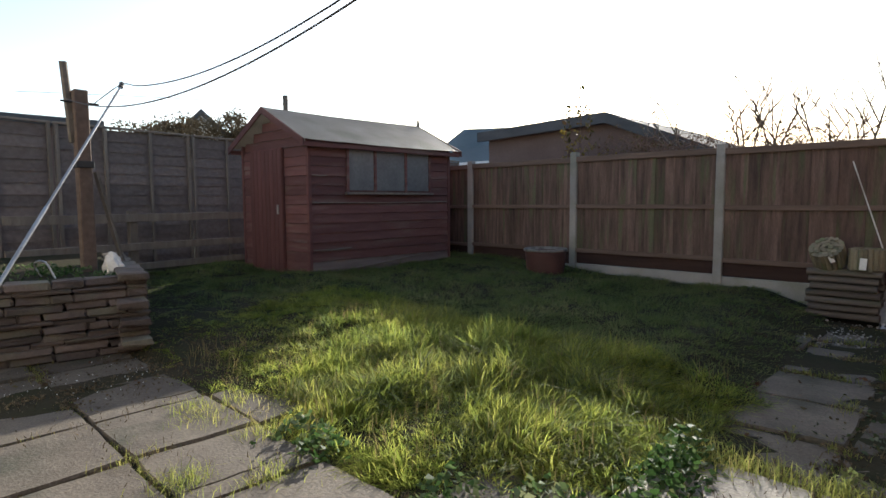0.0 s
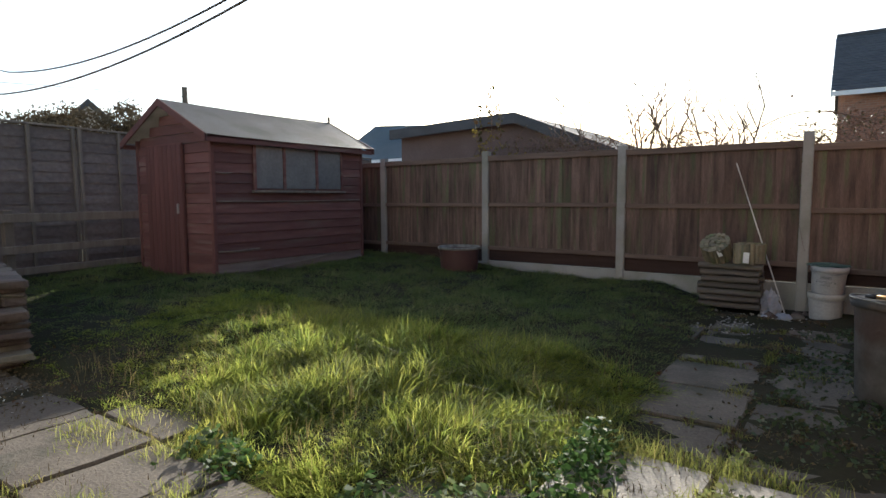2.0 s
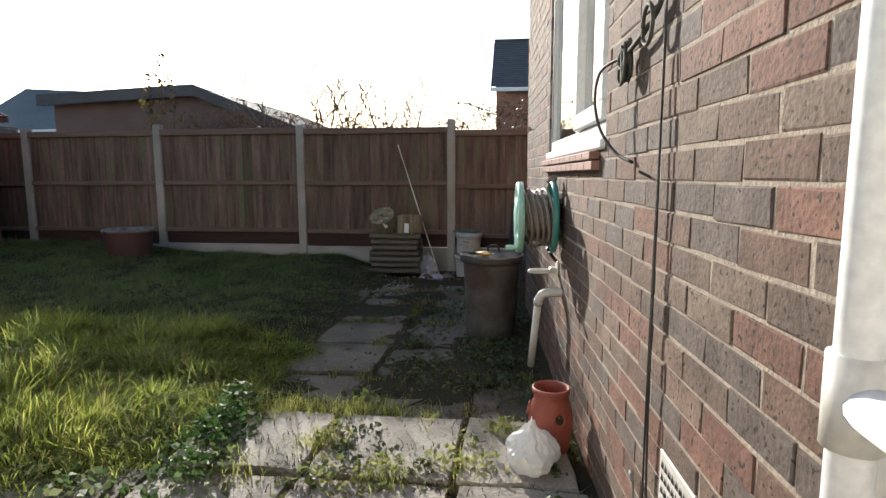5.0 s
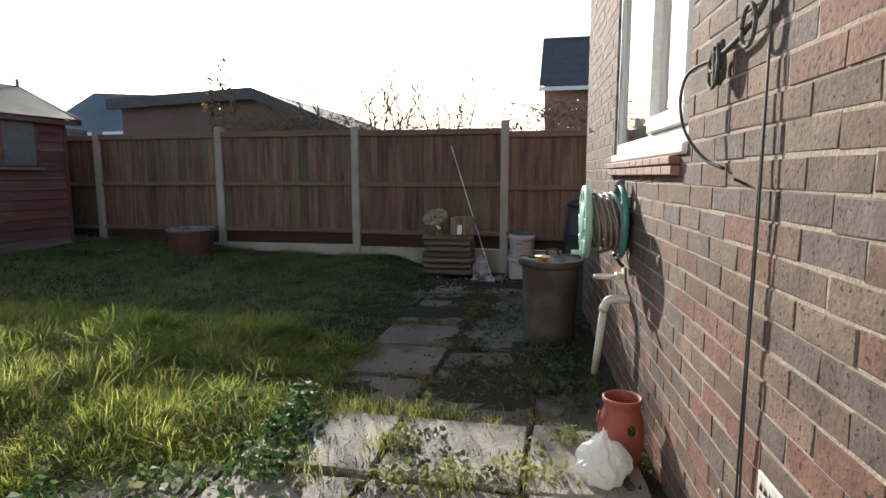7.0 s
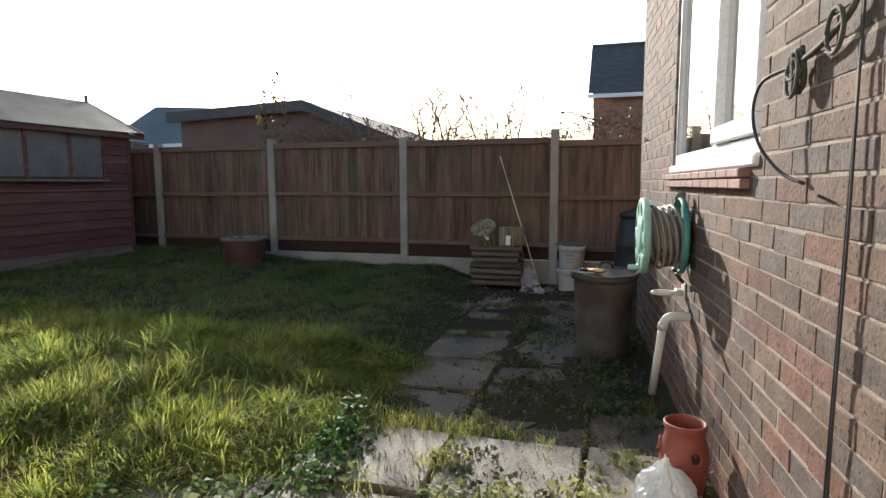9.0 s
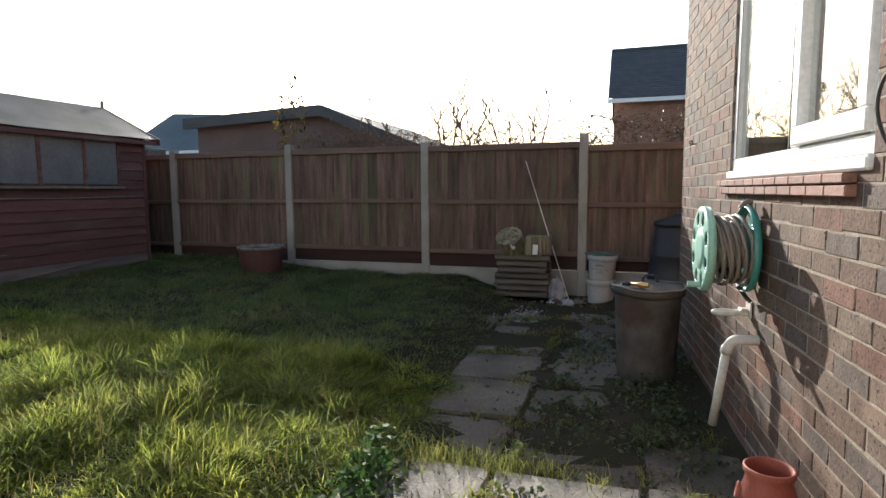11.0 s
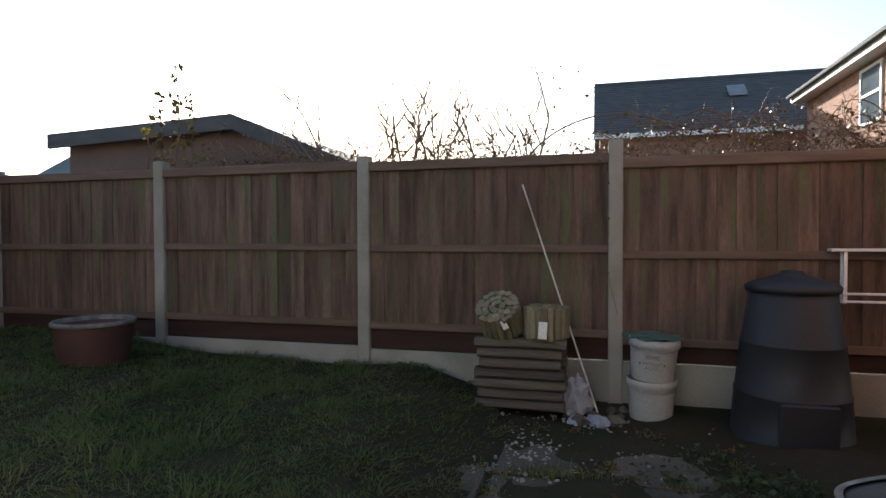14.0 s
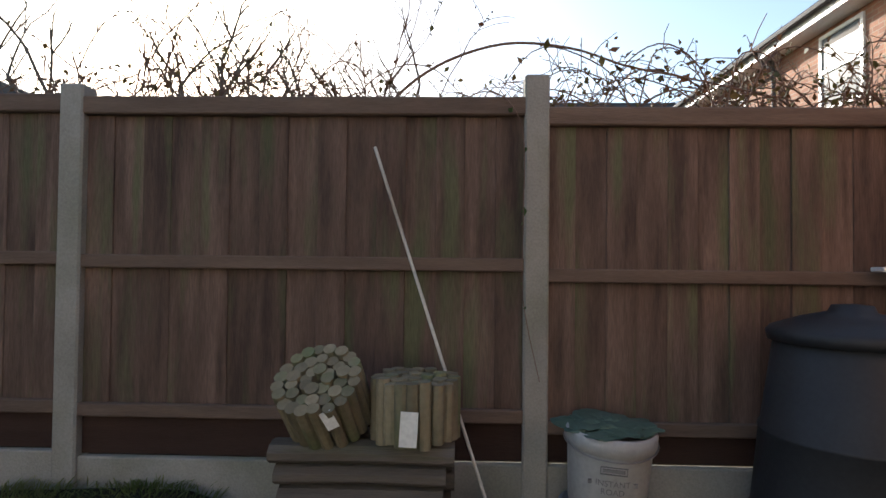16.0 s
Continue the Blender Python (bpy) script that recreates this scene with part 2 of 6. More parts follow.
# ---- building helpers ----
def link_mesh(name, bm, material, parent=None, label="", smooth=False):
    me = bpy.data.meshes.new(name)
    bm.normal_update()
    bm.to_mesh(me)
    bm.free()
    if smooth:
        me.polygons.foreach_set("use_smooth", [True] * len(me.polygons))
    if material:
        me.materials.append(material)
    ob = new(name, me)
    if parent:
        ob.parent = parent
    if label:
        tagged(ob, label)
    return ob


def part(name, bm, material, parent, label="", smooth=False):
    return link_mesh(name, bm, material, parent, label, smooth)


def share(name, me, parent, m):
    ob = new(name, me)
    ob.parent = parent
    ob.matrix_basis = m
    return ob


def thing(name, m, label, category, group="", kind=""):
    ob = new(name)
    ob.empty_display_size = 0.1
    ob.matrix_basis = m
    return tagged(ob, label, category, group, kind)


def box(x0, y0, z0, x1, y1, z1, bevel=0.0, bm=None):
    bm = bm or bmesh.new()
    r = bmesh.ops.create_cube(bm, size=1.0)
    vs = r["verts"]
    for v in vs:
        v.co = Vector(((x0 + x1) / 2 + v.co.x * (x1 - x0), (y0 + y1) / 2 + v.co.y * (y1 - y0), (z0 + z1) / 2 + v.co.z * (z1 - z0)))
    if bevel:
        es = list({e for v in vs for e in v.link_edges})
        bmesh.ops.bevel(bm, geom=es, offset=bevel, segments=1, affect='EDGES', clamp_overlap=True)
    return bm


def lathe(profile, seg=32, bm=None, closed=False):
    """Turns a list of (radius, z) round the z axis."""
    bm = bm or bmesh.new()
    rings = []
    for r, z in profile:
        rings.append([bm.verts.new((r * math.cos(2 * math.pi * k / seg), r * math.sin(2 * math.pi * k / seg), z)) for k in range(seg)])
    for a, b in zip(rings, rings[1:]):
        for k in range(seg):
            bm.faces.new((a[k], a[(k + 1) % seg], b[(k + 1) % seg], b[k]))
    return bm


def tube(points, r, seg=8, bm=None, taper=1.0):
    """A round tube along points; taper: the end's radius as a share of r."""
    bm = bm or bmesh.new()
    pts = [Vector(p) for p in points]
    rings, up = [], Vector((0.13, 0.27, 0.95))
    for k, p in enumerate(pts):
        d = (pts[min(k + 1, len(pts) - 1)] - pts[max(k - 1, 0)]).normalized()
        a = d.cross(up)
        if a.length < 0.05:
            a = d.cross(Vector((1, 0, 0)))
        a.normalize()
        b = d.cross(a)
        rr = r * (1 + (taper - 1) * k / max(1, len(pts) - 1))
        rings.append([bm.verts.new(p + rr * (math.cos(2 * math.pi * q / seg) * a + math.sin(2 * math.pi * q / seg) * b)) for q in range(seg)])
    for A, B in zip(rings, rings[1:]):
        for q in range(seg):
            bm.faces.new((A[q], A[(q + 1) % seg], B[(q + 1) % seg], B[q]))
    bm.faces.new(rings[0][::-1])
    bm.faces.new(rings[-1])
    return bm


def spline(ps, n=24):
    """A smooth line through the given points."""
    ps = [Vector(p) for p in ps]
    out = []
    q = [2 * ps[0] - ps[1]] + ps + [2 * ps[-1] - ps[-2]]
    per = max(2, n // (len(ps) - 1))
    for k in range(1, len(q) - 2):
        for i in range(per):
            t = i / per
            a, b, c, d = q[k - 1], q[k], q[k + 1], q[k + 2]
            out.append(0.5 * ((2 * b) + (c - a) * t + (2 * a - 5 * b + 4 * c - d) * t * t + (3 * b - a - 3 * c + d) * t ** 3))
    return out + [ps[-1]]


def quads(name, verts, faces, material, smooth=False):
    me = bpy.data.meshes.new(name)
    me.from_pydata(verts, [], faces)
    me.materials.append(material)
    if smooth:
        me.polygons.foreach_set("use_smooth", [True] * len(me.polygons))
    return new(name, me)

# ---- ground ----
def sstep(a, b, x):
    t = min(1.0, max(0.0, (x - a) / (b - a)))
    return t * t * (3 - 2 * t)


def lawn_edge(x, y):
    """How far a place lies inside the lawn, in metres (negative on the paving)."""
    right = -0.66 - 0.07 * max(0.0, y - 3.8) - x + 0.06 * math.sin(5 * y) + 0.04 * math.sin(11 * y + 1)
    front = y - (1.95 + 0.07 * math.sin(4 * x) + 0.05 * math.sin(9 * x) + 0.55 * sstep(-1.25, -0.7, x))
    return min(right, front)


def hummock(x, y):
    """Tussocks of the long grass: rounded humps with hollows between."""
    a = noise.noise(Vector((x * 2.5 + 0.8 * y, y * 3.4 - 0.9 * x, 7.0)))
    b = noise.noise(Vector((x * 5.2, y * 5.2, 4.0)))
    return (0.055 * a + 0.025 * b) * (1 - sstep(4.0, 5.0, y))


def ground_z(x, y):
    e = lawn_edge(x, y)
    z = -0.03
    if e > 0:
        z += (0.15 - 0.06 * sstep(2.9, 3.8, -x) * (1 - sstep(3.0, 4.2, y))) * min(1.0, e / (1.5 - sstep(3.2, 4.4, y))) + 0.045 * noise.noise(Vector((x * 1.3, y * 1.3, 0))) * sstep(0.1, 0.6, e) + hummock(x, y) * sstep(0.05, 0.7, e)
        z += 0.15 * sstep(2.2, 6.0, -x)
        z += 0.05 * sstep(4.4, 6.5, y)
    elif y > 3.15 and x > -1.2:
        wash = sstep(3.15, 3.8, y)
        z += wash * (0.006 + 0.034 * noise.noise(Vector((x * 2.3, y * 2.3, 5.0))) + 0.02 * noise.noise(Vector((x * 5.7, y * 5.7, 2.0))) + 0.016 * sstep(0.05, 0.4, x))
    elif x < -3.0 and y > -0.5:
        z += sstep(3.1, 3.7, -x) * (0.024 + 0.022 * noise.noise(Vector((x * 2.0, y * 2.0, 8.0))))
    if y > 7.4:
        z = z * 0.5
    return z


def axis_steps(lo, hi, fine_lo, fine_hi, fine, coarse):
    out, v = [], lo
    while v < hi:
        out.append(v)
        v += fine if fine_lo <= v < fine_hi else coarse
    return out + [hi]


gx = [-900, -300, -100, -40, -20] + axis_steps(-12, 6, -9.0, 2.0, 0.09, 1.0) + [12, 20, 40, 100, 300, 900]
gy = [-900, -300, -100, -40, -15] + axis_steps(-6, 12, -0.5, 7.6, 0.09, 1.0) + [20, 40, 100, 300, 900]
gv = [(x, y, ground_z(x, y)) for y in gy for x in gx]
nx = len(gx)
gf = [(j * nx + i, j * nx + i + 1, (j + 1) * nx + i + 1, (j + 1) * nx + i) for j in range(len(gy) - 1) for i in range(nx - 1)]
ground = tagged(quads("ground", gv, gf, SOIL, True), "dark earth and moss under lawn and paving", "ground", kind="structure")

# ---- back fence: concrete posts, gravel boards, close-board panels ----
FY = 7.43
def concrete_post(x, top, base):
    p = tagged(link_mesh("concrete_post", box(-0.05, 0, base - 0.2, 0.05, 0.1, top, 0.008), CONC), "grey cast concrete fence post set in the ground", "fence post", "posts of the back fence")
    p.matrix_basis = pose(x, FY, 0)
    return p


POSTS = [(-9.2, 1.82, 0.1), (-7.75, 1.82, 0.1), (-5.84, 1.82, 0.1), (-3.935, 1.84, 0.08), (-2.0, 1.815, 0.08), (-0.083, 1.855, -0.05), (1.85, 1.85, -0.05), (3.78, 1.85, -0.05)]
for x, top, base in POSTS:
    concrete_post(x, top, base)

def fence_panel(width, top):
    e = thing("fence_panel", pose(0, 0, 0), "brown weathered close-board timber fence panel between concrete posts", "fence panel", "panels of the back fence")
    rnd = random.Random(5)
    n = int(width / 0.12)
    w = width / n
    for k in range(n):
        bm = bmesh.new()
        x0 = k * w
        dy = rnd.uniform(-0.002, 0.003) + 0.008 * (k % 2)
        box(x0 - (0.008 if k % 2 else 0.0), 0.03 + dy, 0.44 - rnd.uniform(0, 0.008), x0 + w + (0.008 if k % 2 else -0.003), 0.042 + dy, top - 0.02, 0.002, bm)
        part("board", bm, FENCE, e)
    part("cap_rail", box(0, -0.004, top - 0.075, width, 0.05, top, 0.006), RAIL, e)
    part("middle_rail", box(0, 0.0, 1.045, width, 0.029, 1.1, 0.005), RAIL, e)
    part("bottom_rail", box(0, 0.0, 0.435, width, 0.029, 0.49, 0.005), RAIL, e)
    return e


def gravel_board(x0, x1, z0, z1):
    g = tagged(link_mesh("gravel_board", box(0, 0, z0, x1 - x0, 0.04, z1, 0.006), CONC), "grey concrete gravel board at the foot of the fence", "gravel board", "gravel boards of the back fence")
    g.matrix_basis = pose(x0, FY + 0.02, 0)


def kick_board(x0, x1, z0, z1):
    g = tagged(link_mesh("kick_board", box(0, 0, z0, x1 - x0, 0.02, z1, 0.004), DARKKICK), "dark timber board under the fence panel", "fence board", "boards under the panels")
    g.matrix_basis = pose(x0, FY + 0.045, 0)


TOPS = [1.76, 1.76, 1.77, 1.775, 1.765, 1.725, 1.73]
panel = None
for k, ((xa, _, _), (xb, _, _)) in enumerate(zip(POSTS, POSTS[1:])):
    x0, x1 = xa + 0.042, xb - 0.042
    w = x1 - x0
    if panel is None:
        panel = fence_panel(1.82, 1.755)
        one = panel
    else:
        one = copy_thing(panel, pose(0, 0, 0))
    one.scale = (w / 1.82, 1, 1)
    one.location = (x0, FY + 0.01, TOPS[k] - 1.755)
    z0 = -0.2
    gravel_board(x0, x1, z0, 0.28 if k != 3 else 0.30)
    kick_board(x0, x1, 0.285 if k != 3 else 0.305, 0.47 + TOPS[k] - 1.755)

# ---- left fence: lap panels with battens ----
LF0, LF1 = Vector((-7.987, 0.437)), Vector((-9.08, 7.4))
lf_dir = (LF1 - LF0).normalized()
lf_yaw = math.degrees(math.atan2(lf_dir.y, lf_dir.x))
def lap_panel(width):
    e = thing("lap_fence_panel", pose(0, 0, 0), "grey weathered horizontal lap fence panel with upright battens", "fence panel", "panels of the lap fence")
    z = 0.12
    while z < 2.1:
        bm = bmesh.new()
        vs = [(0, 0.0, z), (width, 0.0, z), (width, 0.014, z + 0.15), (0, 0.014, z + 0.15)]
        a = [bm.verts.new(v) for v in vs]
        b = [bm.verts.new((x, y + 0.012, zz)) for x, y, zz in vs]
        for q in range(4):
            bm.faces.new((a[q], a[(q + 1) % 4], b[(q + 1) % 4], b[q]))
        bm.faces.new(a[::-1]); bm.faces.new(b)
        part("lap_board", bm, LAP, e)
        z += 0.145
    for k in range(4):
        x = k * width / 3
        part("batten", box(x - 0.022 + (0.03 if k == 0 else -0.03 if k == 3 else 0), -0.03, 0.1, x + 0.022 + (0.03 if k == 0 else -0.03 if k == 3 else 0), -0.001, 2.17, 0.004), GREYWOOD, e)
    part("cap", box(0, -0.03, 2.17, width, 0.03, 2.2, 0.004), GREYWOOD, e)
    return e


lp = lap_panel(1.83)
lp.matrix_basis = pose(LF0.x, LF0.y, 0, 0, 0, lf_yaw)
# Panels past the back corner are unseen, added to block the low sun.
for k in range(-2, 6):
    if k == 0:
        continue
    p = LF0 + lf_dir * (1.86 * k)
    copy_thing(lp, pose(p.x, p.y, 0, 0, 0, lf_yaw))

# ---- the house with its brick wall ----
HW = pose(1.2035, 0, 0, 0, 0, 4.1)
U0, U1, WALL_TOP = 1.2, 5.6, 2.85
WIN = (2.58, 4.13, 1.31, 2.5)
def wall_mesh():
    bm = bmesh.new()
    a, b, z0, z1 = WIN
    for y0, y1, q0, q1 in ((U0, a, -0.3, 3.4), (b, U1 - 0.006, -0.3, 3.4), (a, b, -0.3, z0), (a, b, z1, 3.4)):
        box(0.0015, y0, q0, 0.26, y1, q1, 0, bm)
    return bm


wall_house = tagged(link_mesh("wall_house", wall_mesh(), MORTAR), "weathered brown brick house wall with pale mortar", "wall", kind="structure")
wall_house.matrix_basis = HW
end_wall = tagged(link_mesh("wall_gable", box(0.264, U1 - 0.26, -0.3, 6.0, U1 - 0.006, 3.4), FAR_BRICK), "brown brick gable end wall of the house", "wall", kind="structure")
end_wall.matrix_basis = HW
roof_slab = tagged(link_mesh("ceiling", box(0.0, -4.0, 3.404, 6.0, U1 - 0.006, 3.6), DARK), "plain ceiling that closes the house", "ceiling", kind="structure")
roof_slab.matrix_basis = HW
back_room = tagged(link_mesh("wall_room", box(3.2, -4.0, -0.3, 3.4, U1 - 0.27, 3.4), DARK), "plain wall inside the room, coloured dark for the unlit interior", "wall", kind="structure")
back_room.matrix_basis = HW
room_floor = tagged(link_mesh("floor", box(0.27, -4.0, 0.0, 3.19, U1 - 0.27, 0.1), DARK), "plain floor inside the room, coloured dark for the unlit interior", "floor", kind="structure")
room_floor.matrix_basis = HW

def brick_mesh(L, seed, H=0.0675):
    rnd = random.Random(seed)
    me = bpy.data.meshes.new("brick")
    c = 0.0022 + rnd.uniform(0, 0.0015)
    j = lambda s=0.0035: rnd.uniform(-s, s)
    vs = []
    for x, k in ((0.02, 0.0), (0.0012, 0.0), (-0.0012, c)):
        for y, z in ((-L / 2 + k, -H / 2 + k), (L / 2 - k, -H / 2 + k), (L / 2 - k, H / 2 - k), (-L / 2 + k, H / 2 - k)):
            vs.append((x + j(0.0012), y + (j() if k else 0), z + (j() if k else 0)))
    fs = []
    for r in (0, 4):
        for q in range(4):
            fs.append((r + q, r + (q + 1) % 4, r + 4 + (q + 1) % 4, r + 4 + q))
    fs.append((8, 9, 10, 11))
    me.from_pydata(vs, [], [f[::-1] for f in fs])
    me.materials.append(BRICK)
    return me


rb = random.Random(11)
full = [brick_mesh(0.2185, k) for k in range(16)]
near_bricks, far_v, far_f = [], [], []
course = 0
z = -0.114
while z < 3.35:
    zc = z + 0.0325
    y = U0 - 0.035 - (0.1125 if course % 2 else 0.0)
    while y < U1:
        spans = [(max(y, U0), min(y + 0.215, U1))]
        if WIN[2] < zc < WIN[3]:
            a, b = spans[0]
            spans = [(a, min(b, WIN[0])), (max(a, WIN[1]), b)]
        for a, b in spans:
            if b - a < 0.03:
                continue
            near_bricks.append((a + rb.uniform(-0.003, 0.003), b + rb.uniform(-0.003, 0.003), zc + rb.uniform(-0.003, 0.003)))
        y += 0.225
    z += 0.075
    course += 1

# ---- shed ----
SX0, SX1, SY0, SY1, SZ, SE, SR = -7.28, -5.68, 4.3, 6.75, 0.2, 1.93, 2.33
def garden_shed():
    e = thing("garden_shed", pose(0, 0, 0), "red-brown stained timber garden shed with a felted apex roof", "shed")
    xm = (SX0 + SX1) / 2
    def gable_z(x):
        return SE + (SR - SE) * (1 - abs(x - xm) / ((SX1 - SX0) / 2)) - 0.05
    z = SZ
    while z < SE - 0.02:
        h = min(0.118, SE - z)
        part("board", plank((SX1, SY0, z), (SX1, SY1, z), h, (1, 0)), SHEDGREY if z < SZ + 0.2 else SHED, e)
        z += 0.118
    z = SZ
    while z < SR - 0.08:
        zt = z + 0.118
        half = (SX1 - SX0) / 2 if zt <= SE else (SX1 - SX0) / 2 * max(0.04, (SR - zt) / (SR - SE))
        part("board", plank((xm - half, SY0, z), (xm + half, SY0, z), 0.118, (0, -1)), SHED, e)
        part("board", plank((xm + half, SY1, z), (xm - half, SY1, z), 0.118, (0, 1)), SHED, e)
        z += 0.118
    z = SZ
    while z < SE - 0.02:
        part("board", plank((SX0, SY1, z), (SX0, SY0, z), min(0.118, SE - z), (-1, 0)), SHED, e)
        z += 0.118
    for x, y in ((SX1, SY0), (SX1, SY1), (SX0, SY0)):
        part("corner_trim", box(x - 0.022, y - 0.024, SZ - 0.05, x + 0.026, y + 0.022, SE + 0.01, 0.004), SHEDV, e)
    # bleached board edges and a sprung strip on the side wall
    for ya, za, yb, zb in ((4.34, 0.27, 6.2, 0.42), (4.34, 1.165, 6.7, 1.17), (4.34, 0.58, 4.9, 0.585), (4.34, 1.5, 4.55, 1.5)):
        part("bleached_strip", tube([(SX1 + 0.021, ya, za), (SX1 + 0.024, (ya + yb) / 2, (za + zb) / 2 - 0.01), (SX1 + 0.021, yb, zb)], 0.008, 6), GREYWOOD, e, "bleached bare board edge")
    # door in the gable end
    d = part("door", box(-7.0, SY0 - 0.05, SZ + 0.03, -6.2, SY0 - 0.022, 1.86, 0.003), SHEDV, e, "red ledged shed door")
    for k in range(8):
        part("door_board", box(-7.0 + 0.1 * k + 0.003, SY0 - 0.062, SZ + 0.05, -7.0 + 0.1 * k + 0.097, SY0 - 0.051, 1.84, 0.003), SHEDV, d)
    part("handle", box(-6.3, SY0 - 0.085, 1.02, -6.27, SY0 - 0.063, 1.14, 0.006), CONC, d, "grey metal pull handle")
    # side window
    w = part("window", box(SX1 + 0.0, 4.86, 1.27, SX1 + 0.02, 6.33, 1.30, 0.003), SHED, e, "three-pane shed window")
    for a, b in ((4.88, 5.29), (5.33, 5.84), (5.88, 6.31)):
        part("pane", box(SX1 + 0.021, a, 1.32, SX1 + 0.027, b, 1.86), SHEDGLASS, w, "dusty window pane")
    for a in (4.86, 5.31, 5.86, 6.33):
        part("mullion", box(SX1 + 0.021, a - 0.02, 1.3, SX1 + 0.045, a + 0.02, 1.88, 0.003), SHED, w)
    part("sill", box(SX1 + 0.01, 4.82, 1.265, SX1 + 0.075, 6.37, 1.295, 0.004), GREYWOOD, w)
    part("head", box(SX1 + 0.021, 4.84, 1.865, SX1 + 0.045, 6.35, 1.895, 0.003), SHED, w)
    # roof
    run, over = (SX1 - SX0) / 2 + 0.13, 0.14
    drop = (SR - SE) / ((SX1 - SX0) / 2) * run
    for sgn in (1, -1):
        bm = bmesh.new()
        nseg = 14
        rows = []
        for i in range(nseg + 1):
            yy = SY0 - over + (SY1 - SY0 + 2 * over) * i / nseg
            sag = -0.012 * math.sin(math.pi * i / nseg)
            rows.append([bm.verts.new((xm + sgn * f * run, yy, SR + 0.05 - drop * f + sag + 0.006 * noise.noise(Vector((f * 5, yy * 3, sgn))))) for f in (0, 0.33, 0.66, 1)])
        for A, B in zip(rows, rows[1:]):
            for q in range(3):
                bm.faces.new((A[q], A[q + 1], B[q + 1], B[q]) if sgn > 0 else (A[q + 1], A[q], B[q], B[q + 1]))
        bmesh.ops.solidify(bm, geom=bm.faces[:], thickness=0.022)
        part("roof", bm, FELT, e, "worn brown roofing felt")
        for yy in (SY0 - over - 0.012, SY1 + over + 0.012):
            bm = bmesh.new()
            A = [(xm, SR + 0.055), (xm + sgn * (run + 0.01), SR + 0.055 - drop), (xm + sgn * (run + 0.01), SR - drop - 0.03), (xm, SR - 0.03)]
            F = [bm.verts.new((x, yy - 0.009, z)) for x, z in A]
            G = [bm.verts.new((x, yy + 0.009, z)) for x, z in A]
            bm.faces.new(F); bm.faces.new(G[::-1])
            for q in range(4):
                bm.faces.new((F[(q + 1) % 4], F[q], G[q], G[(q + 1) % 4]))
            bmesh.ops.recalc_face_normals(bm, faces=bm.faces[:])
            part("bargeboard", bm, SHEDV, e)
        part("eaves_board", box(xm + sgn * (run - 0.03) - 0.008, SY0 - over, SR - drop - 0.03, xm + sgn * (run - 0.03) + 0.008, SY1 + over, SR - drop + 0.025, 0.002), SHED, e)
    part("finial", box(xm - 0.03, SY1 + over, SR, xm + 0.03, SY1 + over + 0.02, SR + 0.14, 0.01), GREYWOOD, e)
    return e


def plank(p, q, h, way):
    """One shiplap board from p to q, h high, its lower edge proud of its upper along way."""
    bm = bmesh.new()
    w = Vector((way[0], way[1], 0))
    P, Q, up = Vector(p), Vector(q), Vector((0, 0, h - 0.004))
    lo, hi, bk = w * 0.018, w * 0.004, w * -0.004
    a = [P + lo, Q + lo, Q + hi + up, P + hi + up]
    b = [P + bk, Q + bk, Q + bk + up, P + bk + up]
    A, B = [bm.verts.new(v) for v in a], [bm.verts.new(v) for v in b]
    bm.faces.new(A); bm.faces.new(B[::-1])
    for k in range(4):
        bm.faces.new((A[(k + 1) % 4], A[k], B[k], B[(k + 1) % 4]))
    bmesh.ops.recalc_face_normals(bm, faces=bm.faces[:])
    return bm


garden_shed()

# ---- buildings beyond the fences ----
def outbuilding():
    e = thing("outbuilding", pose(0, 0, 0), "brown rendered outbuilding with a low pitched roof behind the fence", "outbuilding")
    prof = [(-7.05, 2.49), (-4.33, 2.6), (-2.4, 1.82)]
    part("wall", box(-6.92, 9.25, -0.1, -2.75, 13.0, 1.9), OUTB, e)
    bm = bmesh.new()
    A = [bm.verts.new((x, y, z)) for y in (9.25, 13.0) for x, z in ((-6.92, 1.9), (-6.92, 2.475), (-4.33, 2.585), (-2.75, 1.9))]
    bm.faces.new(A[:4]); bm.faces.new(A[4:][::-1])
    for k in range(4):
        bm.faces.new((A[(k + 1) % 4], A[k], A[4 + k], A[4 + (k + 1) % 4]))
    part("gable", bm, OUTB, e)
    for (xa, za), (xb, zb) in zip(prof, prof[1:]):
        bm = bmesh.new()
        f = bm.faces.new([bm.verts.new(v) for v in ((xa, 9.1, za), (xb, 9.1, zb), (xb, 13.2, zb), (xa, 13.2, za))])
        bmesh.ops.solidify(bm, geom=[f], thickness=0.15)
        part("roof", bm, OUTROOF, e)
        bm = bmesh.new()
        A = [bm.verts.new((x, y, z)) for y in (9.04, 9.09) for x, z in ((xa, za + 0.01), (xb, zb + 0.01), (xb, zb - 0.17), (xa, za - 0.17))]
        for q in ((0, 1, 2, 3), (7, 6, 5, 4), (0, 4, 5, 1), (1, 5, 6, 2), (2, 6, 7, 3), (3, 7, 4, 0)):
            bm.faces.new([A[k] for k in q])
        bmesh.ops.recalc_face_normals(bm, faces=bm.faces[:])
        part("fascia", bm, SLATE, e, "dark fascia board")


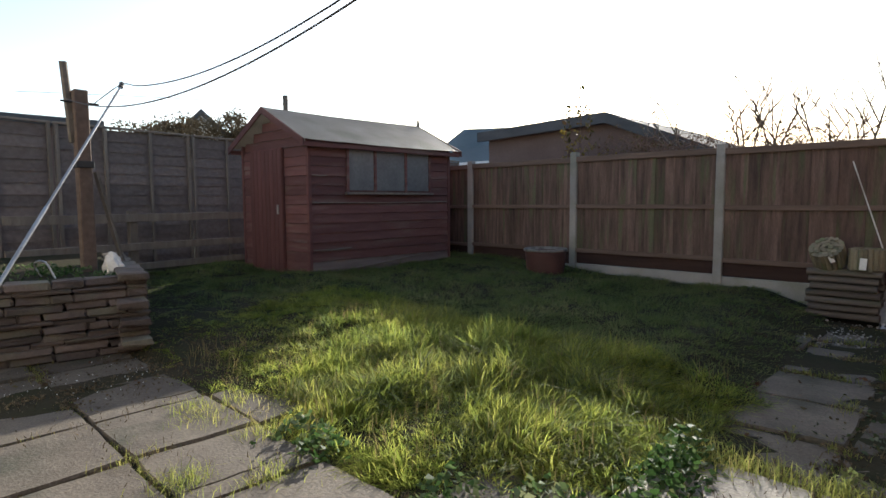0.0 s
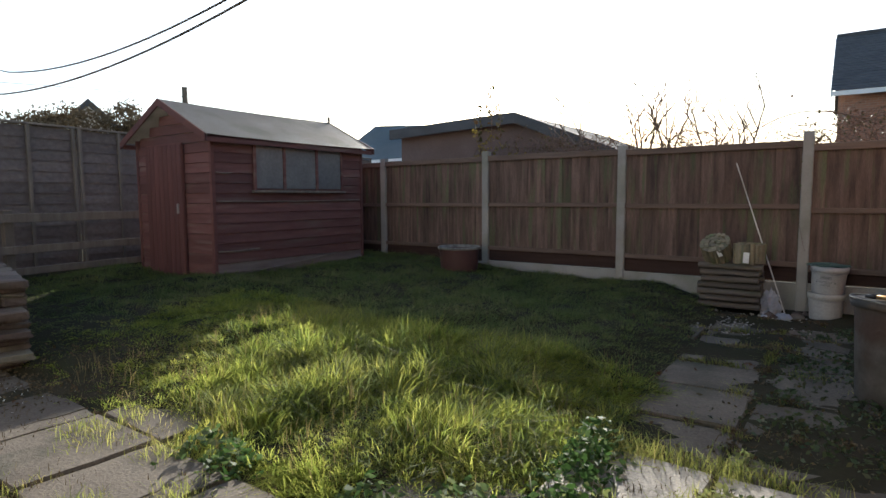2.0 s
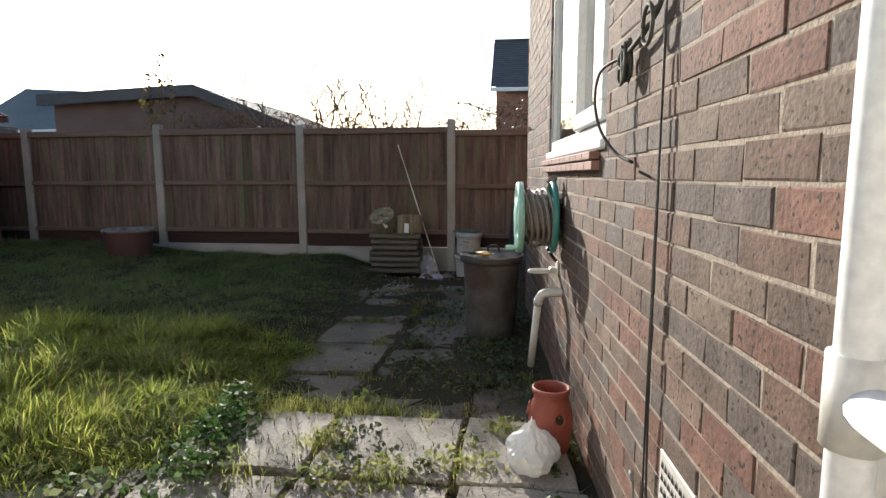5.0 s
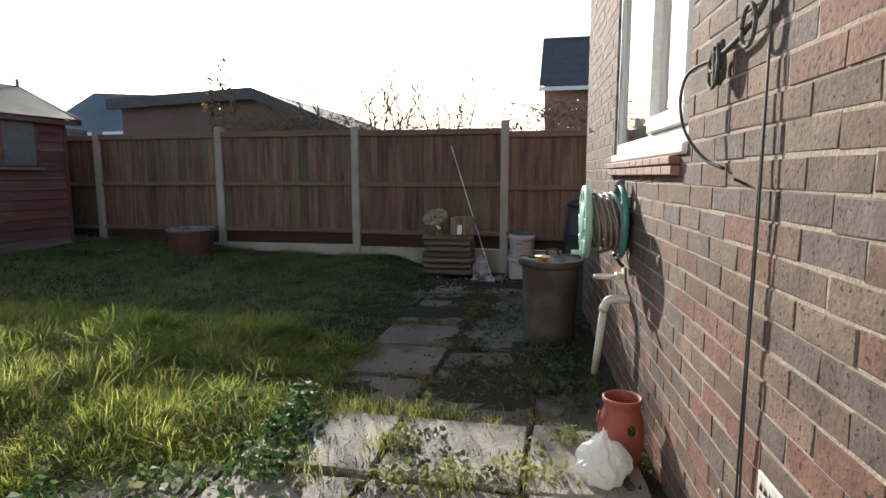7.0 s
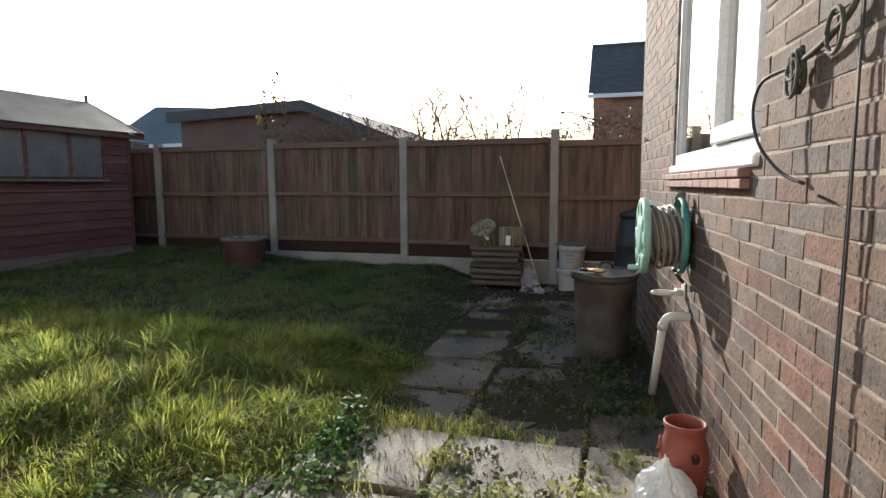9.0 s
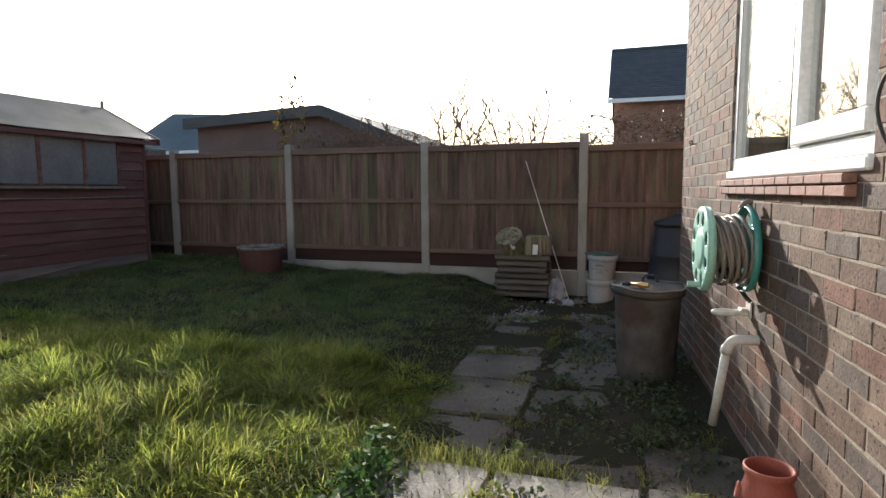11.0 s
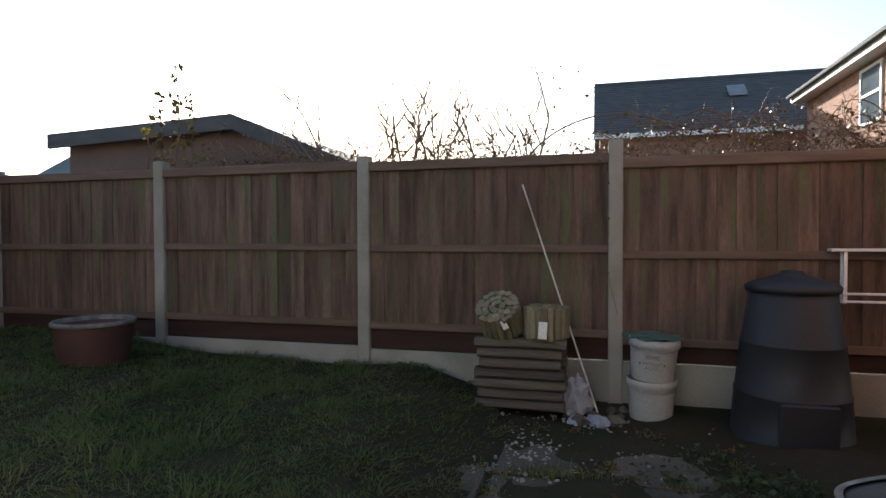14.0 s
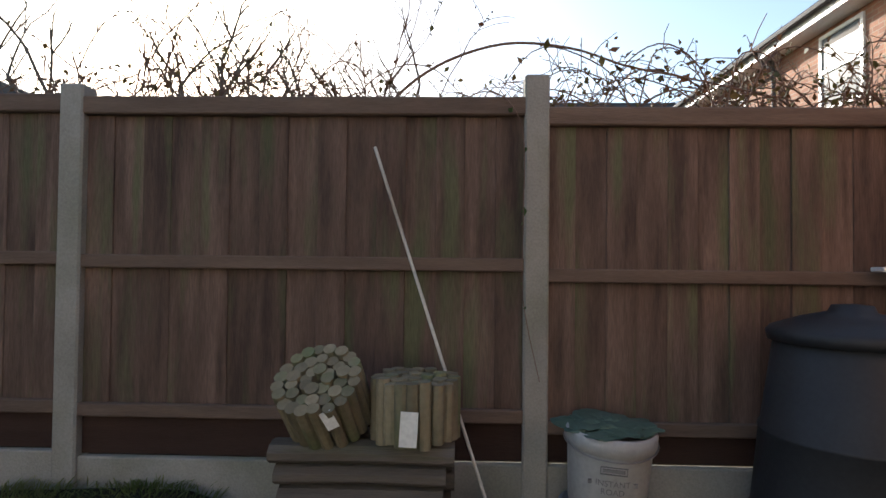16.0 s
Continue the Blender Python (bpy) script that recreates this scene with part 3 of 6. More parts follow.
def far_house():
    """A slate-roofed house with its ridge across the view."""
    e = thing("slate_roofed_house", pose(0, 0, 0), "brick house with a dark slate roof and white fascia", "house")
    x0, x1, yr, ye, zr, ze = -0.3, 16.0, 27.0, 23.6, 7.1, 4.6
    part("wall", box(x0 + 0.2, ye + 0.4, -0.1, x1, 30.0, ze), FAR_BRICK, e)
    bm = bmesh.new()
    A = [bm.verts.new(v) for v in ((x0 + 0.2, ye + 0.4, ze), (x0 + 0.2, yr, zr - 0.25), (x0 + 0.2, 30.0, ze))]
    B = [bm.verts.new(v) for v in ((x0 + 0.35, ye + 0.4, ze), (x0 + 0.35, yr, zr - 0.25), (x0 + 0.35, 30.0, ze))]
    bm.faces.new(A[::-1]); bm.faces.new(B)
    for k in range(3):
        bm.faces.new((A[k], A[(k + 1) % 3], B[(k + 1) % 3], B[k]))
    part("gable", bm, FAR_BRICK, e)
    for ya, yb in ((ye, yr), (30.4, yr)):
        n = 22
        bm = bmesh.new()
        prev = None
        for k in range(n):
            rows = []
            for f0, lift in ((k / n, 0.05), ((k + 1.0) / n, 0.02)):
                y0, z0 = ya + (yb - ya) * f0, ze + (zr - ze) * f0 + lift
                rows.append([bm.verts.new((x, y0, z0)) for x in (x0, x1)])
            for lo, hi in ((prev, rows[0]), (rows[0], rows[1])):
                if lo:
                    bm.faces.new((lo[0], lo[1], hi[1], hi[0]) if ya < yb else (lo[1], lo[0], hi[0], hi[1]))
            prev = rows[1]
        part("roof", bm, SLATE, e, "dark slate roof slope")
    part("ridge", tube([(x0, yr, zr + 0.03), (x1, yr, zr + 0.03)], 0.09), SLATE, e)
    part("fascia", box(x0, ye - 0.02, ze - 0.13, x1, ye + 0.03, ze + 0.02), WHITE, e, "white fascia board")
    part("bargeboard", slanted((x0 - 0.02, ye, ze), (x0 - 0.02, yr, zr), 0.16, 0.05), WHITE, e, "white bargeboard")
    yy = 25.75
    part("roof_window", slanted((4.3, yy - 0.3, 6.15), (4.3, yy + 0.3, 6.6), 0.06, 0.6), SHEDGLASS, e, "pale roof window")


def slanted(p, q, h, w):
    """A bar from p to q, h high and w wide in x."""
    bm = bmesh.new()
    P, Q = Vector(p), Vector(q)
    a = [bm.verts.new(v) for v in (P, Q, Q - Vector((0, 0, h)), P - Vector((0, 0, h)))]
    b = [bm.verts.new(v.co + Vector((w, 0, 0))) for v in a]
    bm.faces.new(a); bm.faces.new(b[::-1])
    for k in range(4):
        bm.faces.new((a[(k + 1) % 4], a[k], b[k], b[(k + 1) % 4]))
    bmesh.ops.recalc_face_normals(bm, faces=bm.faces[:])
    return bm


def side_house():
    """The house whose eaves run away from the viewer."""
    e = thing("gutter_house", pose(0, 0, 0), "orange brick house with white eaves, gutter and windows", "house")
    X, Z, y0, y1 = 5.0, 5.0, 9.0, 21.0
    part("wall", box(X + 0.35, y0, -0.1, X + 7, y1, Z - 0.05), FAR_BRICK, e)
    part("soffit", box(X + 0.02, y0 - 0.2, Z - 0.2, X + 0.349, y1 + 0.2, Z - 0.16), WHITE, e)
    part("fascia", box(X - 0.01, y0 - 0.2, Z - 0.2, X + 0.018, y1 + 0.2, Z + 0.0), WHITE, e, "white fascia board")
    part("gutter", tube([(X - 0.07, y0 - 0.2, Z - 0.03), (X - 0.07, y1 + 0.2, Z - 0.03)], 0.055), SLATE, e, "dark rain gutter")
    bm = bmesh.new()
    f = bm.faces.new([bm.verts.new(v) for v in ((X - 0.08, y0 - 0.3, Z + 0.04), (X + 3.7, y0 - 0.3, Z + 2.6), (X + 3.7, y1 + 0.3, Z + 2.6), (X - 0.08, y1 + 0.3, Z + 0.04))])
    bmesh.ops.solidify(bm, geom=[f], thickness=0.06)
    part("roof", bm, SLATE, e, "dark tiled roof slope")
    part("downpipe", tube(spline([(X - 0.06, 15.6, Z - 0.08), (X + 0.1, 15.6, Z - 0.3), (X + 0.28, 15.6, Z - 0.55), (X + 0.28, 15.6, 0)], 16), 0.04), SLATE, e, "dark downpipe")
    for yc in (13.85, 17.2):
        w = part("window", box(X + 0.31, yc - 0.5, 3.5, X + 0.36, yc + 0.5, 3.56), WHITE, e, "white framed window")
        for a, b, c, d in ((yc - 0.5, 3.56, yc - 0.44, 4.72), (yc + 0.44, 3.56, yc + 0.5, 4.72), (yc - 0.44, 4.66, yc + 0.44, 4.72), (yc - 0.44, 4.1, yc + 0.44, 4.16)):
            part("frame", box(X + 0.312, a, b, X + 0.358, c, d), WHITE, w)
        part("pane", box(X + 0.334, yc - 0.44, 3.56, X + 0.346, yc + 0.44, 4.1), FARPANE, w)
        part("pane", box(X + 0.334, yc - 0.44, 4.16, X + 0.346, yc + 0.44, 4.66), FARPANE, w)


def grey_roof_house():
    e = thing("grey_roofed_house", pose(0, 0, 0), "low house with a blue-grey roof behind the shed", "house")
    part("wall", box(-13.3, 14.0, -0.1, -10.6, 18.0, 2.4), OUTB, e)
    for ya in (13.7, 18.3):
        bm = bmesh.new()
        f = bm.faces.new([bm.verts.new(v) for v in ((-13.6, ya, 2.35), (-10.2, ya, 2.3), (-10.2, 16.0, 3.55), (-13.6, 16.0, 3.75))])
        bmesh.ops.solidify(bm, geom=[f], thickness=0.08)
        part("roof", bm, TEAL, e, "blue-grey roof slope")
    part("fascia", box(-13.6, 13.66, 2.26, -10.2, 13.69, 2.36), WHITE, e)


outbuilding()
far_house()
side_house()
grey_roof_house()

# ---- more materials ----
IVY = leafy("ivy_leaves", [(0.02, 0.045, 0.012), (0.035, 0.075, 0.02), (0.075, 0.115, 0.045), (0.14, 0.155, 0.08)], 0.35, 0.6, 0.12, 1.5)
WEED = leafy("weed_leaves", [(0.05, 0.065, 0.03), (0.1, 0.12, 0.045), (0.165, 0.175, 0.07), (0.22, 0.18, 0.09)], 0.45, 0.6, 0.12, 1.9)
DRYLEAF = leafy("dry_bramble_leaves", [(0.07, 0.025, 0.015), (0.10, 0.05, 0.025), (0.06, 0.06, 0.02), (0.14, 0.1, 0.04)], 0.15)
JGRASS = leafy("dry_joint_grass", [(0.05, 0.07, 0.02), (0.11, 0.13, 0.035), (0.18, 0.185, 0.05), (0.26, 0.21, 0.09)], 0.6, 0.6, 0.05, 2.1)
LITTER = leafy("dry_litter", [(0.05, 0.038, 0.024), (0.09, 0.068, 0.042), (0.13, 0.1, 0.062), (0.19, 0.155, 0.105)], 0.1, 0.9, 0.03)
# Duller copy of the weed colours, putting the path's shade into the leaves.
DULLWEED = leafy("shade_dulled_weed_leaves", [(0.025, 0.04, 0.018), (0.045, 0.07, 0.03), (0.075, 0.1, 0.045), (0.11, 0.1, 0.05)], 0.3, 0.5, 0.2)
STRAW = leafy("bleached_straw", [(0.14, 0.11, 0.05), (0.2, 0.16, 0.07), (0.24, 0.19, 0.09), (0.17, 0.16, 0.06)], 0.4, 0.7, 0.05)
PETAL = leafy("white_petals", [(0.6, 0.6, 0.58), (0.7, 0.7, 0.68)], 0.2)
YELLOW = leafy("yellow_leaves", [(0.10, 0.09, 0.02), (0.18, 0.14, 0.03), (0.24, 0.18, 0.04), (0.14, 0.07, 0.025)], 0.3)
STEM = mat("bramble_stem", (0.11, 0.07, 0.05), (0.16, 0.10, 0.075), 8, 0.7, 0.2, 60)
GREEN = mat("green_plastic", (0.25, 0.45, 0.36), (0.29, 0.48, 0.39), 3, 0.4, 0.03, 60, spec=0.5)
DGREEN = mat("dark_green_plastic", (0.035, 0.19, 0.16), (0.045, 0.22, 0.19), 3, 0.4, 0.03, 60, spec=0.5)
HOSE = mat("beige_hose", (0.23, 0.195, 0.165), (0.16, 0.135, 0.115), 10, 0.55, 0.1, 60)
BLACK = mat("black_plastic", (0.022, 0.023, 0.026), (0.032, 0.033, 0.036), 3, 0.5, 0.1, 60)
CORD = mat("grey_green_cord", (0.085, 0.085, 0.07), (0.055, 0.055, 0.045), 12, 0.8, 0.1, 60)
CABLE = mat("black_cable", (0.03, 0.028, 0.026), (0.045, 0.042, 0.04), 8, 0.6, 0.0)
GALV = mat("rusty_bin_metal", (0.12, 0.112, 0.104), (0.045, 0.04, 0.037), 5, 0.8, 0.3, 50, third=(0.055, 0.034, 0.026), spec=0.4)
LIDDARK = mat("dark_bin_lid", (0.03, 0.03, 0.032), (0.05, 0.048, 0.046), 6, 0.7, 0.2, 60, third=(0.08, 0.06, 0.045))
BINPALE = mat("worn_pale_rim", (0.22, 0.21, 0.19), (0.09, 0.085, 0.075), 9, 0.7, 0.3, 60)
BRASS = mat("brass", (0.70, 0.42, 0.16), (0.55, 0.32, 0.12), 6, 0.3, 0.05, 60, metal=0.9)
TERRA = mat("terracotta", (0.29, 0.075, 0.05), (0.24, 0.066, 0.045), 4, 0.6, 0.1, 80, spec=0.35)
TUBRED = mat("faded_red_plastic", (0.08, 0.037, 0.032), (0.065, 0.032, 0.028), 4, 0.6, 0.1, 60)
BUCKET = mat("grey_white_plastic", (0.42, 0.42, 0.42), (0.36, 0.36, 0.355), 3, 0.45, 0.03, 50, third=(0.36, 0.35, 0.32))
BLUEGREY = mat("sacking_blue", (0.25, 0.28, 0.34), (0.33, 0.34, 0.36), 5, 0.7, 0.3, 50)
LOG = mat("half_log", (0.24, 0.20, 0.13), (0.16, 0.14, 0.09), 5, 0.85, 0.4, 50, rnd=0.5, third=(0.14, 0.16, 0.08))
PAPER = mat("white_tag", (0.75, 0.75, 0.72), (0.68, 0.68, 0.65), 3, 0.7, 0.0)
BAGMAT = leafy("thin_white_bag", [(0.75, 0.75, 0.73), (0.8, 0.8, 0.78)], 0.35, 0.35)
PRINT = mat("grey_print", (0.16, 0.16, 0.17), (0.2, 0.2, 0.2), 4, 0.6, 0)
STEEL = mat("dull_steel", (0.4, 0.4, 0.4), (0.27, 0.27, 0.27), 8, 0.45, 0.05, 60, metal=0.8)
MURK = mat("dull_green_sheet", (0.06, 0.11, 0.085), (0.1, 0.15, 0.12), 6, 0.5, 0.1, 50)
CREAM = mat("cream_render", (0.62, 0.58, 0.5), (0.56, 0.52, 0.45), 2, 0.9, 0.2, 60)
BARK = mat("bark", (0.10, 0.085, 0.065), (0.15, 0.125, 0.1), 8, 0.9, 0.5, 40)

# Unseen wall, added to close the garden and bounce sun into the shade.
rear = tagged(link_mesh("wall_rear", box(-9.5, -4.2, -0.3, 1.4, -4.0, 4.8), CREAM), "plain cream wall added out of view, closes the garden and bounces sun", "wall", kind="structure")

# ---- window in the brick wall ----
def house_window():
    e = thing("window_1", HW, "white plastic framed window with clear panes", "window", kind="structure")
    a, b, z0, z1 = WIN
    d0, d1 = 0.012, 0.075
    part("frame", box(d0, a, z0, d1, b, z0 + 0.06, 0.004), WHITE, e)
    part("frame", box(d0, a, z1 - 0.06, d1, b, z1, 0.004), WHITE, e)
    for y in (a, b - 0.06, 3.215):
        part("frame", box(d0, y, z0 + 0.061, d1, y + 0.06, z1 - 0.061, 0.004), WHITE, e)
    s = part("opening_sash", box(d0 - 0.022, a + 0.035, z0 + 0.065, d1 - 0.02, 3.21, z0 + 0.135, 0.006), WHITE, e)
    for q in ((a + 0.035, z0 + 0.136, a + 0.095, z1 - 0.1), (3.15, z0 + 0.136, 3.21, z1 - 0.1), (a + 0.035, z1 - 0.099, 3.21, z1 - 0.04)):
        part("sash_rail", box(d0 - 0.022, q[0], q[1], d1 - 0.02, q[2], q[3], 0.005), WHITE, s)
    part("pane", box(0.028, a + 0.08, z0 + 0.12, 0.033, 3.17, z1 - 0.08), GLASS, s).visible_shadow = False
    part("pane", box(0.034, 3.27, z0 + 0.05, 0.039, b - 0.05, z1 - 0.05), GLASS, e).visible_shadow = False
    part("gasket", box(0.008, 3.276, z0 + 0.061, 0.0115, 3.284, z1 - 0.061), BLACK, e)
    part("gasket", box(0.008, b - 0.068, z0 + 0.061, 0.0115, b - 0.061, z1 - 0.061), BLACK, e)
    part("white_sill", box(-0.02, a - 0.01, z0 - 0.045, 0.1, b + 0.0, z0 - 0.002, 0.008), WHITE, e)
    part("reveal_trim", box(-0.001, b + 0.001, z0, 0.03, b + 0.012, z1, 0.002), SHED, e)
    # two courses of sill tiles
    y = 2.66
    while y < 4.24:
        y2 = min(y + 0.15, 4.25)
        part("sill_tile", box(-0.04, y + 0.002, z0 - 0.08, 0.01, y2 - 0.002, z0 - 0.049, 0.004), TILE, e)
        part("sill_tile", box(-0.032, y + 0.002, z0 - 0.12, 0.01, min(y2, 4.2) - 0.002, z0 - 0.084, 0.004), TILE, e)
        y = y2
    return e


house_window()

# ---- door side panel and waste pipe by the near end of the wall ----
def side_door():
    e = thing("door_1", HW, "white plastic door frame beside the brick wall", "door", kind="structure")
    part("frame", box(-0.012, 1.12, -0.02, 0.12, 1.192, 2.15, 0.006), WHITE, e)
    part("panel", box(0.02, 0.25, 0.0, 0.08, 1.116, 2.1, 0.004), WHITE, e)
    part("frame", box(-0.012, 0.17, -0.02, 0.12, 0.246, 2.15, 0.006), WHITE, e)
    part("head", box(-0.012, 0.17, 2.152, 0.12, 1.192, 2.22, 0.006), WHITE, e)
    return e


side_door()
tagged(link_mesh("wall_above_door", box(0.0, 0.17, 2.226, 0.26, U0 - 0.004, 3.4), MORTAR), "plain wall over the door", "wall", kind="structure").matrix_basis = HW
tagged(link_mesh("wall_near", box(0.0, -4.0, -0.3, 0.26, 0.165, 3.4), FAR_BRICK), "plain brick wall of the house", "wall", kind="structure").matrix_basis = HW

def tee_pipe():
    e = thing("waste_pipe", HW, "white plastic downpipe with a side branch", "pipe")
    part("pipe", tube([(-0.04, 1.1, -0.03), (-0.04, 1.1, 2.6)], 0.026, 16), WHITE, e, smooth=True)
    part("collar", tube([(-0.04, 1.1, 0.86), (-0.04, 1.1, 0.97)], 0.033, 16), OFFWHITE, e, smooth=True)
    part("branch", tube([(-0.04, 1.09, 0.915), (-0.045, 0.95, 0.91), (-0.05, 0.6, 0.9)], 0.027, 16), WHITE, e, smooth=True)
    return e


tee_pipe()

# ---- hose reel ----
def reel_disc(x, r, way, mat_, parent, label=""):
    """A flange with eight oval holes, a shallow hub ring and a lip turned inwards."""
    bm = bmesh.new()
    seg, holes = 96, 8
    rad = [0.0, 0.05, 0.09, 0.094, 0.098, 0.108, 0.117, 0.141, 0.162, 0.169, r - 0.005, r, r]
    dep = [-0.010, -0.009, -0.008, -0.003, -0.003, -0.005, -0.005, -0.005, -0.005, -0.005, -0.003, 0.004, 0.028]
    half = {5: 1.2, 6: 3.2, 7: 3.2, 8: 1.6}
    rings = [[bm.verts.new((x + way * d, q * math.cos(2 * math.pi * k / seg), q * math.sin(2 * math.pi * k / seg))) for k in range(seg)] if q > 0 else None for q, d in zip(rad, dep)]
    c = bm.verts.new((x + way * dep[0], 0, 0))
    for k in range(seg):
        bm.faces.new((c, rings[1][k], rings[1][(k + 1) % seg]))
    per = seg // holes
    for i in range(1, len(rad) - 1):
        for k in range(seg):
            if i in half and abs((k % per) + 0.5 - per / 2) < half[i]:
                continue
            bm.faces.new((rings[i][k], rings[i + 1][k], rings[i + 1][(k + 1) % seg], rings[i][(k + 1) % seg]))
    bmesh.ops.recalc_face_normals(bm, faces=bm.faces[:])
    bmesh.ops.solidify(bm, geom=bm.faces[:], thickness=0.005)
    return part("disc", bm, mat_, parent, label, True)


def hose_reel():
    e = thing("hose_reel", HW @ pose(0, 3.57, 0.945), "green plastic hose reel with beige hose fixed to the brick wall", "hose reel")
    reel_disc(-0.24, 0.193, 1, GREEN, e, "pale green pierced disc")
    reel_disc(-0.038, 0.193, -1, DGREEN, e, "dark green pierced disc")
    part("drum", tube([(-0.232, 0, 0), (-0.045, 0, 0)], 0.085, 24), DGREEN, e)
    rnd = random.Random(4)
    pts, turns = [], 20
    for k in range(turns * 16):
        a = 2 * math.pi * k / 16
        f = k / (turns * 16)
        lay = int(f * 4)
        w = (f * 4) % 1
        w = w if lay % 2 == 0 else 1 - w
        rr = 0.098 + 0.016 * lay + 0.006 * math.sin(a * 0.31 + lay) + 0.003 * rnd.random()
        slant = (0.016 if lay < 2 else 0.034) * math.sin(a + lay * 1.3)
        px = min(-0.06, max(-0.218, -0.212 + 0.148 * w + slant))
        pts.append((px, rr * math.cos(a), rr * math.sin(a) - 0.012 * (rr - 0.09) * 12 * (1 if math.sin(a) < -0.3 else 0)))
    part("hose", tube(pts, 0.0085, 7), HOSE, e, "beige rubber hose", True)
    part("handle", tube([(-0.243, -0.05, -0.158), (-0.3, -0.05, -0.158)], 0.014, 12), GREEN, e)
    part("bracket", box(-0.03, -0.02, -0.1, -0.006, 0.02, 0.1, 0.004), BLACK, e)
    part("wall_plate", box(-0.008, -0.03, 0.075, -0.003, 0.03, 0.13, 0.002), OFFWHITE, e)
    part("top_clip", tube(spline([(-0.05, 0.0, 0.17), (-0.035, 0.01, 0.205), (-0.05, 0.02, 0.215), (-0.075, 0.02, 0.185)], 10), 0.012, 8), HOSE, e)
    part("tail", tube(spline([(-0.07, 0.03, -0.17), (-0.05, 0.03, -0.2), (-0.035, 0.01, -0.225), (-0.02, 0.0, -0.24)], 14), 0.01, 8), BLACK, e, "black hose connector")
    return e


hose_reel()

def drain_pipe():
    e = thing("drain_pipe", HW, "white plastic drain pipe with an elbow out of the wall", "pipe")
    part("elbow", tube(spline([(0.01, 3.5, 0.545), (-0.06, 3.5, 0.545), (-0.1, 3.51, 0.535), (-0.118, 3.525, 0.5), (-0.122, 3.535, 0.47)], 20), 0.023, 14), OFFWHITE, e, smooth=True)
    part("pipe", tube([(-0.121, 3.533, 0.478), (-0.146, 3.624, 0.097)], 0.02, 14), OFFWHITE, e, smooth=True)
    part("socket", tube([(-0.122, 3.536, 0.475), (-0.118, 3.528, 0.5)], 0.026, 14), OFFWHITE, e, smooth=True)
    return e


drain_pipe()

def wall_bracket():
    e = thing("wall_bracket", HW, "white plastic holder ring screwed to the brick wall", "bracket")
    part("plate", box(-0.012, 3.6, 0.62, -0.003, 3.68, 0.70, 0.004), OFFWHITE, e)
    part("arm", box(-0.05, 3.61, 0.628, -0.013, 3.67, 0.662, 0.006), OFFWHITE, e)
    pts = [(-0.105 + 0.055 * math.cos(2 * math.pi * k / 20), 3.64 + 0.03 * math.sin(2 * math.pi * k / 20), 0.64) for k in range(21)]
    part("ring", tube(pts, 0.011, 8), OFFWHITE, e, smooth=True)
    return e


wall_bracket()

# ---- cables and cords on the wall ----
def hanging_cable(dy, name, label):
    pts = [(-0.012 - 0.01 * abs(math.sin(z * 2 + dy * 50)), 1.905 + dy * (0.4 + 0.6 * math.sin(z * 1.7) ** 2) + 0.006 * math.sin(z * 5 + dy * 90), z) for z in np.linspace(0.0, 2.9, 60)]
    return tagged(link_mesh(name, tube(pts, 0.003, 8), CABLE, None, "", True), label, "cable", "cables down the wall")


for dy in (0.007, -0.009):
    hanging_cable(dy, "hanging_cable", "thin black cable hanging down the brick wall").matrix_basis = HW

def cable_coil():
    e = thing("cable_coil", HW, "knotted coil of black and grey cord tied on the wall", "cable")
    rnd = random.Random(2)
    loop = spline([(-0.03, 2.230, 1.52), (-0.07, 2.350, 1.5), (-0.08, 2.390, 1.42), (-0.07, 2.350, 1.32), (-0.04, 2.260, 1.24), (-0.012, 2.170, 1.208)], 30)
    part("loop", tube(loop, 0.005, 8), CABLE, e, smooth=True)
    pts = []
    for k in range(170):
        a = 2 * math.pi * k / 18
        pts.append((-0.03 - 0.012 * math.sin(a * 0.37), 2.215 + (0.026 + 0.018 * math.sin(a * 0.23)) * math.cos(a), 1.5 + (0.042 + 0.024 * math.sin(a * 0.31)) * math.sin(a)))
    part("knot", tube(pts, 0.0048, 6), CORD, e, "grey-green knotted cord", True)
    part("cord", tube(spline([(-0.03, 2.200, 1.52), (-0.03, 2.080, 1.535), (-0.025, 2.03, 1.55), (-0.02, 1.93, 1.6), (-0.018, 1.91, 1.75)], 20), 0.0075, 8), CORD, e, smooth=True)
    ring = [(-0.035, 1.99 + 0.042 * math.cos(2 * math.pi * k / 20), 1.55 + 0.05 * math.sin(2 * math.pi * k / 20)) for k in range(21)]
    part("ring", tube(ring, 0.0055, 8), CORD, e, smooth=True)
    return e


cable_coil()
tagged(link_mesh("wall_nail", tube([(0.0, 2.03, 1.165), (-0.026, 2.045, 1.18)], 0.004, 8), CABLE), "rusty nail driven into the brick wall", "nail").matrix_basis = HW
tagged(link_mesh("eye_hook", tube(spline([(0.0, 5.1, 1.53), (-0.03, 5.1, 1.53), (-0.042, 5.112, 1.542), (-0.03, 5.118, 1.554), (-0.021, 5.112, 1.536), (-0.045, 5.08, 1.515)], 24), 0.004, 8), CABLE), "rusty wire hook in the brick wall", "hook").matrix_basis = HW
tagged(link_mesh("wire_hook", tube(spline([(-0.01, 2.02, 0.05), (-0.015, 2.02, 0.3), (-0.02, 2.03, 0.325), (-0.03, 2.0, 0.335), (-0.03, 1.985, 0.32)], 20), 0.004, 8), STEEL), "thin steel wire hook on the wall foot", "hook").matrix_basis = HW

